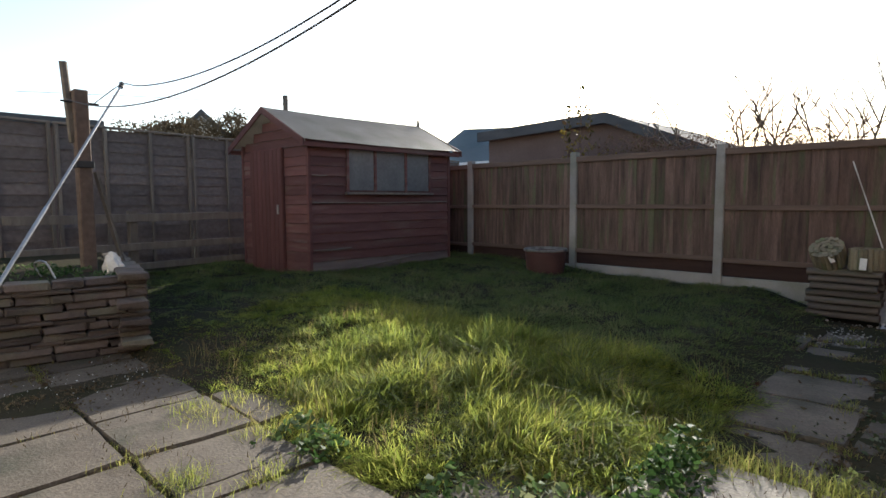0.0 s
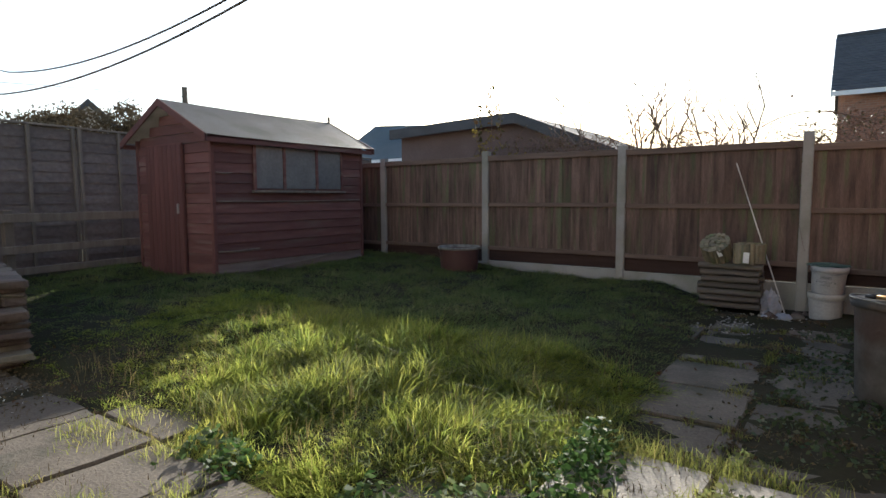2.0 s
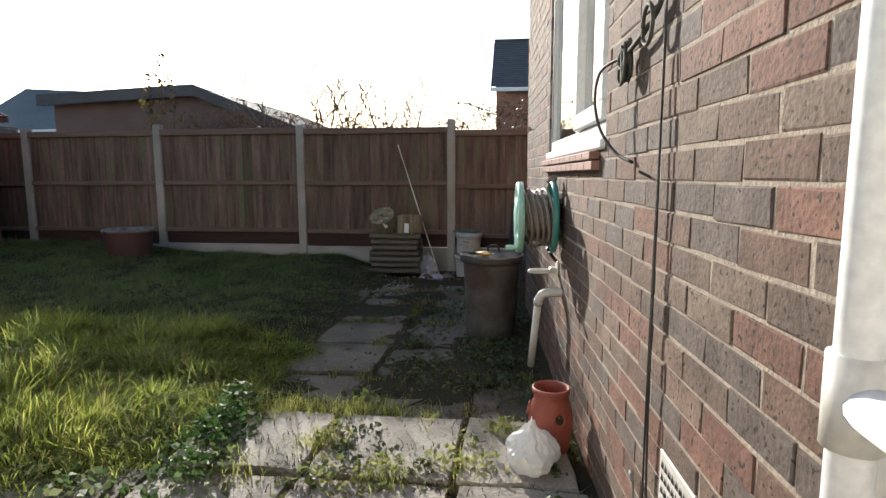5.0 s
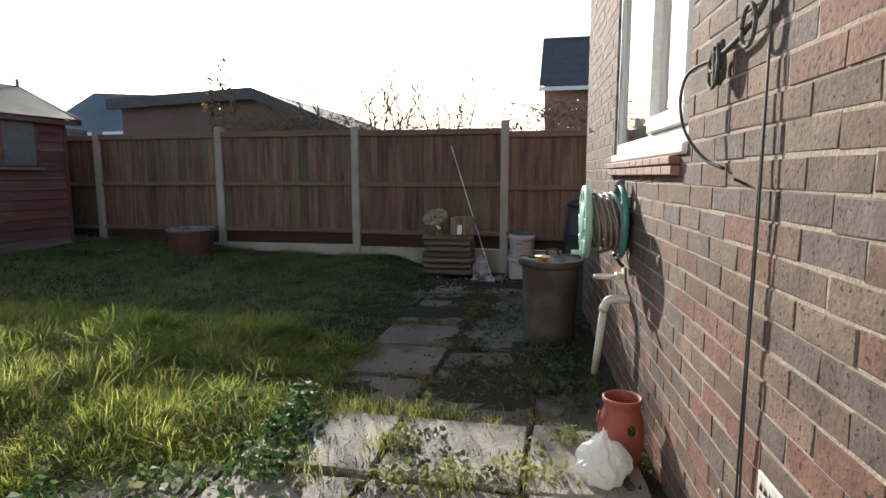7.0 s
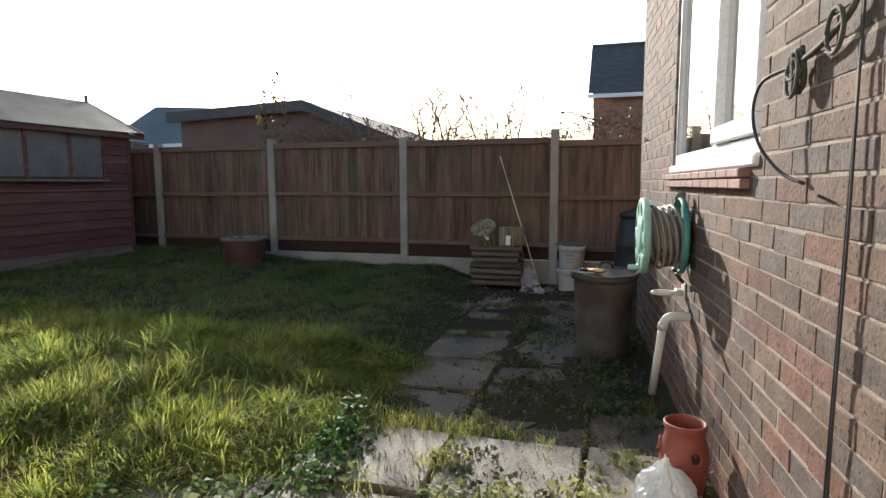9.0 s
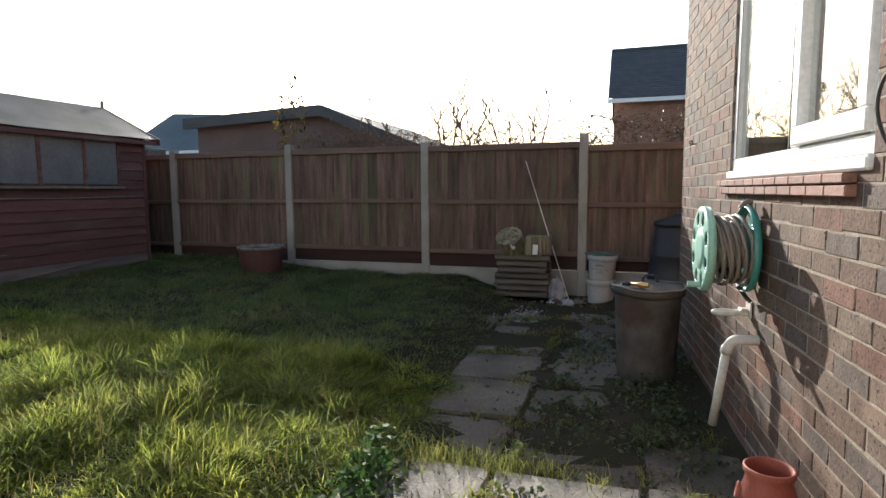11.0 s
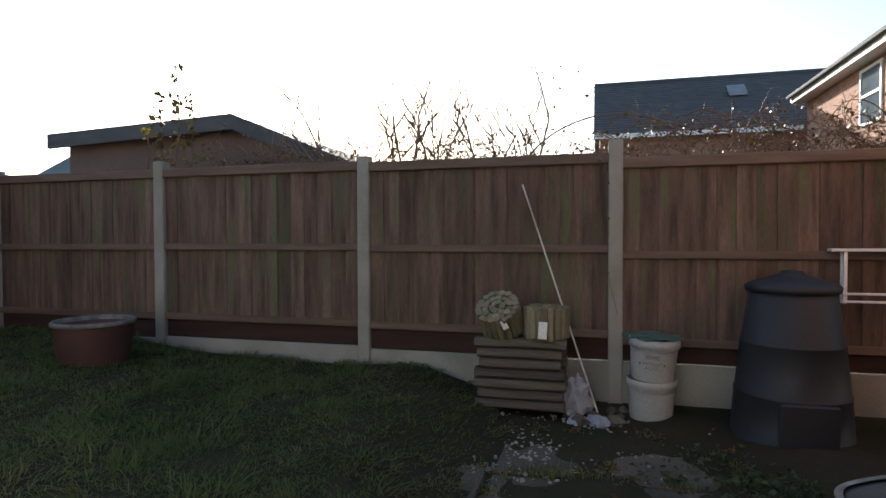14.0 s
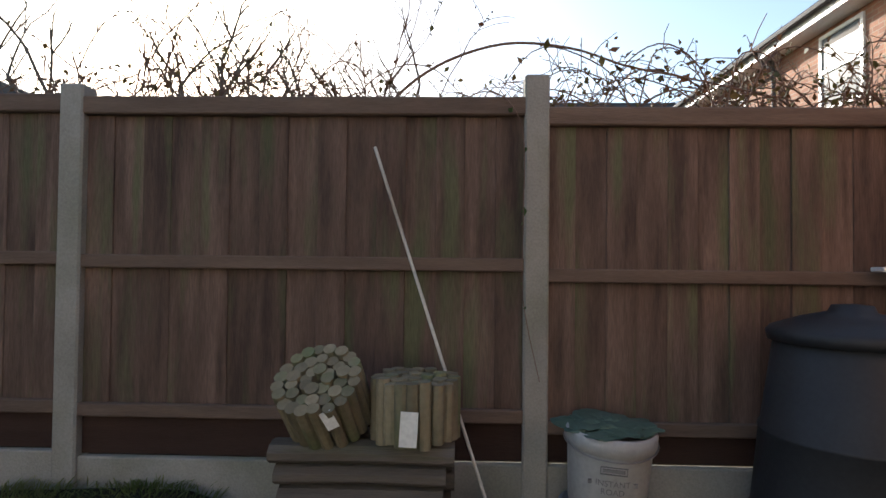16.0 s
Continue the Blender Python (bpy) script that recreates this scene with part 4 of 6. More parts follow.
def air_vent():
    e = thing("air_vent", HW @ pose(-0.003, 1.72, 0.42), "white louvred air brick vent in the wall", "vent")
    part("plate", box(-0.004, -0.11, -0.075, 0.004, 0.11, 0.075, 0.002), OFFWHITE, e)
    for r in range(4):
        for k in range(8):
            y, z = -0.085 + k * 0.0245, -0.05 + r * 0.032
            bm = bmesh.new()
            v = [bm.verts.new(p) for p in ((-0.006, y - 0.009, z - 0.011), (-0.006, y + 0.009, z - 0.011), (-0.006, y, z + 0.012))]
            bm.faces.new(v)
            bmesh.ops.solidify(bm, geom=bm.faces[:], thickness=0.0015)
            part("slot", bm, BLACK, e)
    return e


air_vent()

# ---- dustbin, pot, bag ----
def dustbin():
    e = thing("dustbin", pose(0.53, 4.62, 0.0), "old rusty dark metal dustbin beside the house wall", "dustbin")
    part("body", lathe([(0.0, -0.02), (0.17, -0.02), (0.182, 0.0), (0.19, 0.2), (0.193, 0.205), (0.2, 0.4), (0.21, 0.56)], 40), GALV, e, smooth=True)
    part("rim", lathe([(0.222, 0.588), (0.234, 0.588), (0.237, 0.593), (0.232, 0.598), (0.22, 0.596)], 40), BINPALE, e, "worn pale rim", True)
    part("lid", lathe([(0.205, 0.54), (0.226, 0.542), (0.232, 0.56), (0.231, 0.588), (0.2, 0.59), (0.17, 0.598), (0.12, 0.604), (0.05, 0.61), (0.0, 0.612)], 40), LIDDARK, e, smooth=True)
    part("handle", tube(spline([(-0.03, 0.05, 0.605), (-0.02, 0.05, 0.645), (0.04, 0.05, 0.65), (0.06, 0.05, 0.605)], 14), 0.009, 8), BLACK, e)
    for ob in e.children:
        for v in ob.data.vertices:
            r = math.hypot(v.co.x, v.co.y)
            a = math.atan2(v.co.y, v.co.x)
            v.co.z += 0.007 * sstep(0.1, 0.23, r) * sstep(0.4, 0.58, v.co.z) * (math.sin(2 * a + 0.6) + 0.4 * math.sin(5 * a))
            k = 1 + 0.004 * math.sin(3 * a + 4 * v.co.z)
            v.co.x, v.co.y = v.co.x * k, v.co.y * k
    return e


dustbin()

def hose_nozzle():
    e = thing("hose_nozzle", pose(0.47, 4.47, 0.618, 0, 0, -12), "brass hose nozzle lying on the dustbin lid", "hose nozzle")
    bm = lathe([(0.0, -0.05), (0.012, -0.05), (0.014, 0.0), (0.018, 0.005), (0.018, 0.03), (0.012, 0.045), (0.016, 0.05), (0.016, 0.06), (0.0, 0.06)], 16)
    bm.transform(pose(0, 0, 0, 0, 90, 0))
    part("barrel", bm, BRASS, e, smooth=True)
    bm = lathe([(0.0, 0.0), (0.011, 0.0), (0.013, 0.05), (0.0, 0.05)], 16)
    bm.transform(pose(-0.1, 0, 0, 0, 90, 0))
    part("grip", bm, BLACK, e, smooth=True)
    ring = [(0.07 + 0.012 * math.cos(2 * math.pi * k / 14), 0.012 * math.sin(2 * math.pi * k / 14), 0) for k in range(15)]
    part("ring", tube(ring, 0.003, 6), STEEL, e)
    return e


hose_nozzle()

def strawberry_pot():
    e = thing("strawberry_pot", pose(0.862, 2.80, 0.0), "red terracotta strawberry pot with side pockets on the paving", "plant pot")
    part("body", lathe([(0.0, -0.02), (0.09, -0.02), (0.1, 0.02), (0.113, 0.1), (0.117, 0.15), (0.112, 0.2), (0.093, 0.25), (0.09, 0.275), (0.1, 0.285), (0.102, 0.305), (0.094, 0.31), (0.085, 0.3), (0.083, 0.26), (0.1, 0.2), (0.1, 0.1), (0.0, 0.08)], 40), TERRA, e, smooth=True)
    for a, z in ((170, 0.19), (290, 0.18), (60, 0.18)):
        bm = lathe([(0.016, -0.002), (0.028, 0.01), (0.034, 0.026), (0.03, 0.03), (0.022, 0.02)], 16)
        bm.transform(pose(0, 0, 0, 0, 0, a) @ pose(0.094, 0, z, 0, 78, 0))
        part("pocket", bm, TERRA, e, smooth=True)
        bm = lathe([(0.024, 0.022), (0.0, 0.02)], 16)
        bm.transform(pose(0, 0, 0, 0, 0, a) @ pose(0.094, 0, z, 0, 78, 0))
        part("pocket_soil", bm, SOIL, e)
    return e


strawberry_pot().scale = (0.8, 0.8, 0.9)

def crumpled(r, h, seed, squash=1.0, sub=3, amp=0.35, peak=0.35):
    bm = bmesh.new()
    bmesh.ops.create_icosphere(bm, subdivisions=sub, radius=1.0)
    for v in bm.verts:
        n1 = noise.noise(v.co * 2.1 + Vector((seed, 0, 0)))
        n2 = noise.noise(v.co * 5.3 + Vector((0, seed, 0)))
        f = 1 + amp * n1 + amp * 0.5 * n2
        z = max(-0.75, v.co.z * f)
        wide = 1.2 - peak * max(0, v.co.z) - 0.1 * v.co.z
        v.co = Vector((v.co.x * f * r * wide, v.co.y * f * r * wide * squash, (z + 0.75) * h / 1.75))
    return bm


bag = tagged(link_mesh("plastic_bag", crumpled(0.095, 0.2, 3.3, 0.85, 4, 0.3, 0.92), BAGMAT), "crumpled white plastic bag on the paving", "plastic bag")
bag.matrix_basis = pose(0.775, 2.63, -0.005, 0, 0, 30)

# ---- things along the back fence ----
def compost_bin():
    e = thing("compost_bin", pose(0.92, 7.08, -0.06), "black plastic compost bin with a lid against the fence", "compost bin")
    prof = [(0.0, 0.0), (0.335, 0.0), (0.34, 0.03), (0.326, 0.04), (0.309, 0.29), (0.313, 0.296), (0.312, 0.306), (0.304, 0.315), (0.277, 0.585), (0.281, 0.592), (0.28, 0.602), (0.272, 0.61), (0.232, 0.9), (0.21, 0.92)]
    part("body", lathe(prof, 48), BLACK, e, smooth=True)
    part("lid", lathe([(0.21, 0.895), (0.25, 0.9), (0.256, 0.93), (0.242, 0.945), (0.15, 0.98), (0.07, 1.0), (0.06, 1.022), (0.0, 1.028)], 48), BLACK, e, smooth=True)
    part("hatch", box(-0.15, -0.337, 0.02, 0.15, -0.3, 0.3, 0.01), BLACK, e)
    return e


compost_bin()

def lettering(text, size, r, z, parent):
    cu = bpy.data.curves.new("lettering", 'FONT')
    cu.body, cu.size, cu.align_x, cu.align_y = text, size, 'CENTER', 'CENTER'
    tmp = new("lettering_source", cu)
    bpy.context.view_layer.update()
    me = bpy.data.meshes.new_from_object(tmp.evaluated_get(bpy.context.evaluated_depsgraph_get()))
    bpy.data.objects.remove(tmp)
    for v in me.vertices:
        x, y = v.co.x, v.co.y
        v.co = (x, -math.sqrt(max(0.0001, (r + 0.002) ** 2 - x * x)), z + y)
    me.materials.clear()
    me.materials.append(PRINT)
    me.name = "lettering"
    ob = new("lettering", me)
    ob.parent = parent
    return ob


def plastic_bucket(m, printed, label):
    e = thing("plastic_bucket", m, label, "bucket", "stacked buckets")
    part("body", lathe([(0.0, 0.0), (0.132, 0.0), (0.136, 0.01), (0.152, 0.25), (0.152, 0.27), (0.146, 0.27), (0.13, 0.02), (0.0, 0.02)], 40), BUCKET, e, smooth=True)
    part("rim", lathe([(0.152, 0.215), (0.162, 0.218), (0.163, 0.268), (0.15, 0.275)], 40), BUCKET, e, smooth=True)
    part("bail", tube([(0.165 * math.cos(a), -0.165 * math.sin(a), 0.235 - 0.03 * math.sin(a)) for a in np.linspace(0, math.pi, 20)], 0.003, 6), STEEL, e)
    if printed:
        lettering("INSTANT", 0.028, 0.1465, 0.125, e)
        lettering("ROAD", 0.028, 0.146, 0.097, e)
        bm = bmesh.new()
        for x0, z0, x1, z1 in ((-0.045, 0.158, 0.045, 0.161), (-0.045, 0.182, 0.045, 0.185), (-0.045, 0.158, -0.042, 0.185), (0.042, 0.158, 0.045, 0.185), (-0.036, 0.166, 0.036, 0.177)):
            box(x0, -0.1535, z0, x1, -0.151, z1, 0, bm)
        part("printed_mark", bm, PRINT, e)
        for x in (-0.075, 0.075):
            part("printed_dot", box(x - 0.006, -0.136, 0.117, x + 0.006, -0.13, 0.13), PRINT, e)
    return e


plastic_bucket(pose(0.14, 7.24, -0.045, 0, 0, 10), False, "dirty white plastic bucket on the ground under another")
plastic_bucket(pose(0.145, 7.23, 0.232, 2, 3, -8), True, "printed white plastic bucket stacked on another, rubbish inside")
cover = tagged(link_mesh("bucket_sheet", crumpled(0.135, 0.035, 8.1, 1.0, 4, 0.4), MURK), "crumpled green plastic sheet over the bucket top", "plastic sheet")
cover.matrix_basis = pose(0.145, 7.24, 0.495)

def timber_stack():
    e = thing("timber_stack", pose(-0.705, 7.16, 0.02), "stack of grey weathered half-round timbers by the fence", "timber stack")
    rnd = random.Random(8)
    z = 0.0
    for k in range(7):
        h = 0.068
        for d in (-0.13, 0.02):
            bm = tube([(-0.285 + rnd.uniform(-0.02, 0.02), d, z + h / 2), (0.0, d + rnd.uniform(-0.01, 0.01), z + h / 2 + rnd.uniform(-0.004, 0.004)), (0.285 + rnd.uniform(-0.02, 0.02), d, z + h / 2)], h / 2 * 1.06, 10)
            bmesh.ops.scale(bm, vec=(1, 1.9, 1), verts=bm.verts[:], space=Matrix.Translation((0, -d, 0)))
            part("timber", bm, TIMBER, e)
        z += h
    return e


timber_stack()

def log_roll(m, rings, label, length):
    e = thing("log_roll", m, label, "log edging roll", "rolled log edging")
    rnd = random.Random(rings)
    r = 0.15
    for q in range(rings):
        n = max(5, int(2 * math.pi * r / 0.045))
        for k in range(n):
            a = 2 * math.pi * k / n + q * 0.4
            rr = 0.02 + rnd.uniform(0, 0.005)
            dx, dy, l = rnd.uniform(-0.004, 0.004), rnd.uniform(-0.004, 0.004), length / 2 + rnd.uniform(-0.008, 0.008)
            bm = tube([((r - 0.02) * math.cos(a) + dx, (r - 0.02) * math.sin(a) + dy, -l), ((r - 0.02) * math.cos(a) + dx, (r - 0.02) * math.sin(a) + dy, l)], rr, 9)
            part("half_log", bm, LOG, e)
        r -= 0.045
    return e


log_roll(pose(-0.84, 7.05, 0.63, 38, 0, -12), 3, "rolled half-log garden edging lying on its side on timbers", 0.2)
log_roll(pose(-0.535, 7.08, 0.604, 0, 0, 0), 3, "rolled half-log garden edging standing on the timber stack", 0.2)
tag1 = tagged(link_mesh("paper_tag", box(-0.028, -0.003, -0.055, 0.028, 0.0, 0.055, 0.001), PAPER), "white paper tag on the log edging roll", "tag", "tags on the rolls")
tag1.matrix_basis = pose(-0.545, 6.917, 0.57, 0, 3, 0)
copy_thing(tag1, pose(-0.79, 6.9, 0.60, 20, -25, 0) @ Matrix.Diagonal((0.7, 1, 0.6, 1)))

tagged(link_mesh("metal_stick", tube([(-0.2, 7.2, -0.03), (-0.735, 7.405, 1.55)], 0.0062, 10), OFFWHITE), "thin pale metal stick leaning on the fence", "stick")

rs = random.Random(21)
for k in range(14):
    x, y = rs.uniform(-0.42, 0.0), rs.uniform(6.95, 7.35)
    s = rs.uniform(0.025, 0.06)
    st = tagged(link_mesh("rubble_stone", crumpled(s, s * 1.3, k * 3.1, 0.8, 2, 0.5), STONE if k % 3 else BLUEGREY), "small broken piece of rubble at the fence foot", "rubble", "rubble by the fence post")
    st.matrix_basis = pose(x, y, -0.045, 0, 0, rs.uniform(0, 360))
sack = tagged(link_mesh("old_sack", crumpled(0.085, 0.26, 5.5, 0.6, 3, 0.5), BLUEGREY), "faded blue-grey crumpled sack by the timber stack", "sack")
sack.matrix_basis = pose(-0.335, 7.17, -0.04, 0, 0, 20)

def white_rack():
    e = thing("white_rack", pose(1.305, 7.375, -0.06), "white painted metal rack hung on the fence beside the compost bin", "rack")
    for x in (0.0, 0.62):
        for y in (0.0, 0.04):
            part("upright", box(x - 0.011, y - 0.011, 0.8, x + 0.011, y + 0.011, 1.13, 0.003), WHITE, e)
    part("top_shelf", box(-0.085, -0.02, 1.131, 0.7, 0.05, 1.15, 0.004), WHITE, e)
    for z in (0.815, 0.865):
        part("rail", box(-0.02, -0.026, z - 0.008, 0.64, -0.012, z + 0.008, 0.003), WHITE, e)
    for x in (0.0, 0.62):
        part("side_rail", box(x - 0.007, -0.01, 0.81, x + 0.007, 0.05, 0.825, 0.003), WHITE, e)
    return e


white_rack()

def round_tub():
    e = thing("round_tub", pose(-3.9, 6.72, 0.0), "large faded red plastic planting tub with a pale rim", "planter tub")
    part("body", lathe([(0.0, 0.05), (0.27, 0.05), (0.29, 0.1), (0.34, 0.5), (0.345, 0.52), (0.32, 0.52), (0.3, 0.45), (0.0, 0.44)], 48), TUBRED, e, smooth=True)
    part("rim", lathe([(0.335, 0.52), (0.362, 0.522), (0.366, 0.545), (0.35, 0.556), (0.33, 0.55), (0.325, 0.52)], 48), BINPALE, e, "pale worn rim", True)
    return e


round_tub().scale = (0.78, 0.78, 1.0)

# ---- stone planter with post, prop and washing lines ----
def stone_block(L, H, D, seed):
    rnd = random.Random(seed)
    bm = bmesh.new()
    box(-L / 2, -D / 2, -H / 2, L / 2, D / 2, H / 2, min(H, 0.05) * 0.22, bm)
    for v in bm.verts:
        v.co += Vector((rnd.uniform(-0.008, 0.008), rnd.uniform(-0.012, 0.012), rnd.uniform(-0.004, 0.004)))
    me = bpy.data.meshes.new("stone")
    bm.to_mesh(me)
    bm.free()
    me.materials.append(STONE)
    return me


def stone_planter():
    e = thing("stone_planter", pose(0, 0, 0), "dry-stacked flat stone raised planter with earth on top", "planter")
    rnd = random.Random(17)
    sizes = [(L, H, stone_block(L, H, 0.2, int(L * 100) + int(H * 1000))) for L in (0.14, 0.2, 0.27, 0.35) for H in (0.035, 0.045, 0.06)]
    faces = [(Vector((-4.52, 2.03)), Vector((-5.0, -0.6))), (Vector((-6.6, 2.5)), Vector((-4.52, 2.03)))]
    for p, q in faces:
        d = (q - p)
        ln, d = d.length, d.normalized()
        yaw = math.degrees(math.atan2(d.y, d.x))
        z = 0.0
        while z < 0.6:
            H = rnd.choice((0.035, 0.045, 0.06))
            s = 0.0
            while s < ln - 0.05:
                L, _, me = rnd.choice([x for x in sizes if x[1] == H])
                at = p + d * (s + L / 2)
                inn = Vector((d.y, -d.x)) * (0.1 + rnd.uniform(-0.012, 0.018))
                share("stone", me, e, pose(at.x + inn.x, at.y + inn.y, z + H / 2, rnd.uniform(-2, 2), rnd.uniform(-1.5, 1.5), yaw + rnd.uniform(-2, 2)))
                s += L + rnd.uniform(0.002, 0.01)
            z += H + 0.003
    bm = bmesh.new()
    A = [bm.verts.new((x, y, z)) for z in (-0.1, 0.57) for x, y in ((-4.7, 1.9), (-5.15, -0.6), (-7.6, -0.6), (-7.6, 2.55), (-6.6, 2.4))]
    bm.faces.new(A[:5][::-1]); bm.faces.new(A[5:])
    for k in range(5):
        bm.faces.new((A[k], A[(k + 1) % 5], A[5 + (k + 1) % 5], A[5 + k]))
    bmesh.ops.recalc_face_normals(bm, faces=bm.faces[:])
    part("earth", bm, SOIL, e, "dark planter earth")
    return e


stone_planter()

def clothes_post():
    e = thing("clothes_post", pose(-5.48, 1.88, 0.55), "old weathered timber clothes-line post with a splinted top", "clothes post")
    part("post", box(-0.055, -0.055, 0.0, 0.055, 0.055, 1.6, 0.008), RAIL, e)
    part("splint", tube([(-0.03, -0.06, 1.15), (-0.08, -0.09, 1.84)], 0.032, 6), BARK, e, "dark split timber splint")
    part("bracket", box(-0.07, -0.07, 0.93, 0.07, 0.07, 0.99, 0.004), CABLE, e)
    part("crossbar", tube([(-0.02, -0.14, 1.5), (0.02, 0.14, 1.49)], 0.008, 8), CABLE, e)
    part("brace", tube([(-0.02, 0.1, 0.9), (-0.05, 0.3, 0.02)], 0.025, 6), BARK, e)
    return e


clothes_post()

def line_prop():
    e = thing("line_prop", pose(0, 0, 0), "long grey metal clothes-line prop leaning under the lines", "clothes prop")
    a, b = Vector((-4.77, 1.99, 2.09)), Vector((-3.4, 0.5, 0.0))
    part("lower_pole", tube([a + (b - a) * 0.45, b], 0.0125, 10), STEEL, e)
    part("upper_pole", tube([a, a + (b - a) * 0.47], 0.0095, 10), STEEL, e)
    part("fork", tube([a, a + Vector((-0.03, 0.02, 0.04))], 0.018, 8), CABLE, e)
    return e


line_prop()

def washing_line(ps, name, label):
    return tagged(link_mesh(name, tube(spline(ps, 60), 0.0045, 6), CABLE, None, "", True), label, "washing line", "washing lines")


def sagged(a, b, sag, n=14):
    a, b = Vector(a), Vector(b)
    return [a + (b - a) * t + Vector((0, 0, -4 * sag * t * (1 - t))) for t in np.linspace(0, 1, n)]


washing_line([(-5.47, 1.99, 2.05)] + sagged((-4.77, 1.99, 2.11), (1.08, 1.6, 2.44), 0.35), "washing_line", "black plastic washing line held up by a prop")
washing_line(sagged((-5.47, 1.76, 2.07), (1.08, 1.6, 2.42), 0.47), "washing_line", "black plastic washing line sagging over the garden")
tagged(link_mesh("overhead_wire", tube(spline([(-14.5, 3.0, 3.5), (-12, 5.0, 3.3), (-9.98, 6.6, 3.1)], 12), 0.006, 5), STEEL), "thin overhead wire beyond the fence", "wire")
tagged(link_mesh("wooden_pole", tube([(-9.97, 6.6, 0), (-9.97, 6.6, 3.28)], 0.05, 8), BARK), "dark wooden pole behind the shed", "pole")

sackb = tagged(link_mesh("compost_bag", crumpled(0.07, 0.2, 9.2, 0.8, 3, 0.3), OFFWHITE), "torn pale plastic compost bag standing on the planter", "plastic bag")
sackb.matrix_basis = pose(-5.06, 1.95, 0.56, 0, 0, 40)
tagged(link_mesh("garden_hoop", tube(spline([(-5.35, 1.5, 0.56), (-5.33, 1.45, 0.68), (-5.2, 1.5, 0.7), (-5.12, 1.55, 0.56)], 16), 0.008, 6), STEEL), "bent pale wire hoop stuck in the planter", "wire hoop")

def low_rail_fence():
    e = thing("low_rail_fence", pose(-7.75, 2.2, 0.1, 0, 0, lf_yaw), "low grey timber post and rail fence before the lap fence", "rail fence")
    for z0, z1 in ((0.82, 0.93), (0.44, 0.54), (0.18, 0.27)):
        part("rail", box(-0.6, -0.02, z0, 2.8, 0.015, z1, 0.005), GREYWOOD, e)
    for x in (0.85,):
        part("post", box(x - 0.05, 0.016, -0.05, x + 0.05, 0.1, 0.97, 0.005), GREYWOOD, e)
    return e


low_rail_fence()

# ---- hedge tree and roof beyond the left fence ----
def leaf_cloud(centre, size, n, leaf, seed):
    rng = np.random.default_rng(seed)
    c = rng.normal(0, 1, (14, 3)) * np.array(size) * 0.55
    k = rng.integers(0, 14, n)
    p = np.array(centre) + c[k] + rng.normal(0, 1, (n, 3)) * np.array(size) * 0.22
    return leaves_at(p, leaf, rng)


def leaves_at(p, leaf, rng, flat=0.0):
    n = len(p)
    a = rng.normal(0, 1, (n, 3))
    a[:, 2] *= 1 - flat
    a /= np.linalg.norm(a, axis=1)[:, None]
    b = np.cross(a, rng.normal(0, 1, (n, 3)))
    b /= np.linalg.norm(b, axis=1)[:, None]
    s = leaf * rng.uniform(0.6, 1.3, (n, 1))
    up = np.cross(a, b) * s * 0.15
    v = np.stack([p - a * s * 0.6, p + b * s * 0.34 + up, p + a * s * 0.6, p - b * s * 0.34 + up], 1).reshape(-1, 3)
    f = np.arange(4 * n).reshape(n, 4)
    return v, f


def fast_mesh(name, v, f, material):
    me = bpy.data.meshes.new(name)
    k = f.shape[1]
    me.vertices.add(len(v)); me.vertices.foreach_set("co", np.asarray(v, dtype=np.float32).ravel())
    me.loops.add(f.size); me.loops.foreach_set("vertex_index", f.ravel().astype(np.int32))
    me.polygons.add(len(f)); me.polygons.foreach_set("loop_start", np.arange(0, f.size, k, dtype=np.int32))
    me.update(calc_edges=True)
    me.materials.append(material)
    return me


def hedge_tree(x, y, top, w, seed):
    e = thing("hedge_tree", pose(x, y, 0), "thin brownish winter tree standing beyond the fence", "tree", "trees beyond the fence")
    part("trunk", tube([(0, 0, -0.1), (0.03, 0, top * 0.4), (0, 0.05, top * 0.8)], 0.09, 8, None, 0.4), BARK, e)
    for k in range(5):
        a = k * 1.3
        part("limb", tube(spline([(0, 0, top * 0.4), (0.3 * w * math.cos(a), 0.3 * w * math.sin(a), top * 0.65), (0.6 * w * math.cos(a), 0.6 * w * math.sin(a), top * 0.9)], 8), 0.03, 6, None, 0.3), BARK, e)
    v, f = leaf_cloud((0, 0, top * 0.9), (w * 1.3, w * 1.3, top * 0.14), 2600, 0.06, seed)
    crown = new("crown", fast_mesh("crown", v, f, LITTER))
    crown.parent = e


hedge_tree(-12.9, 5.3, 3.0, 0.55, 1)
hedge_tree(-11.9, 6.4, 2.9, 0.5, 2)
hedge_tree(-13.4, 6.3, 2.9, 0.6, 3)

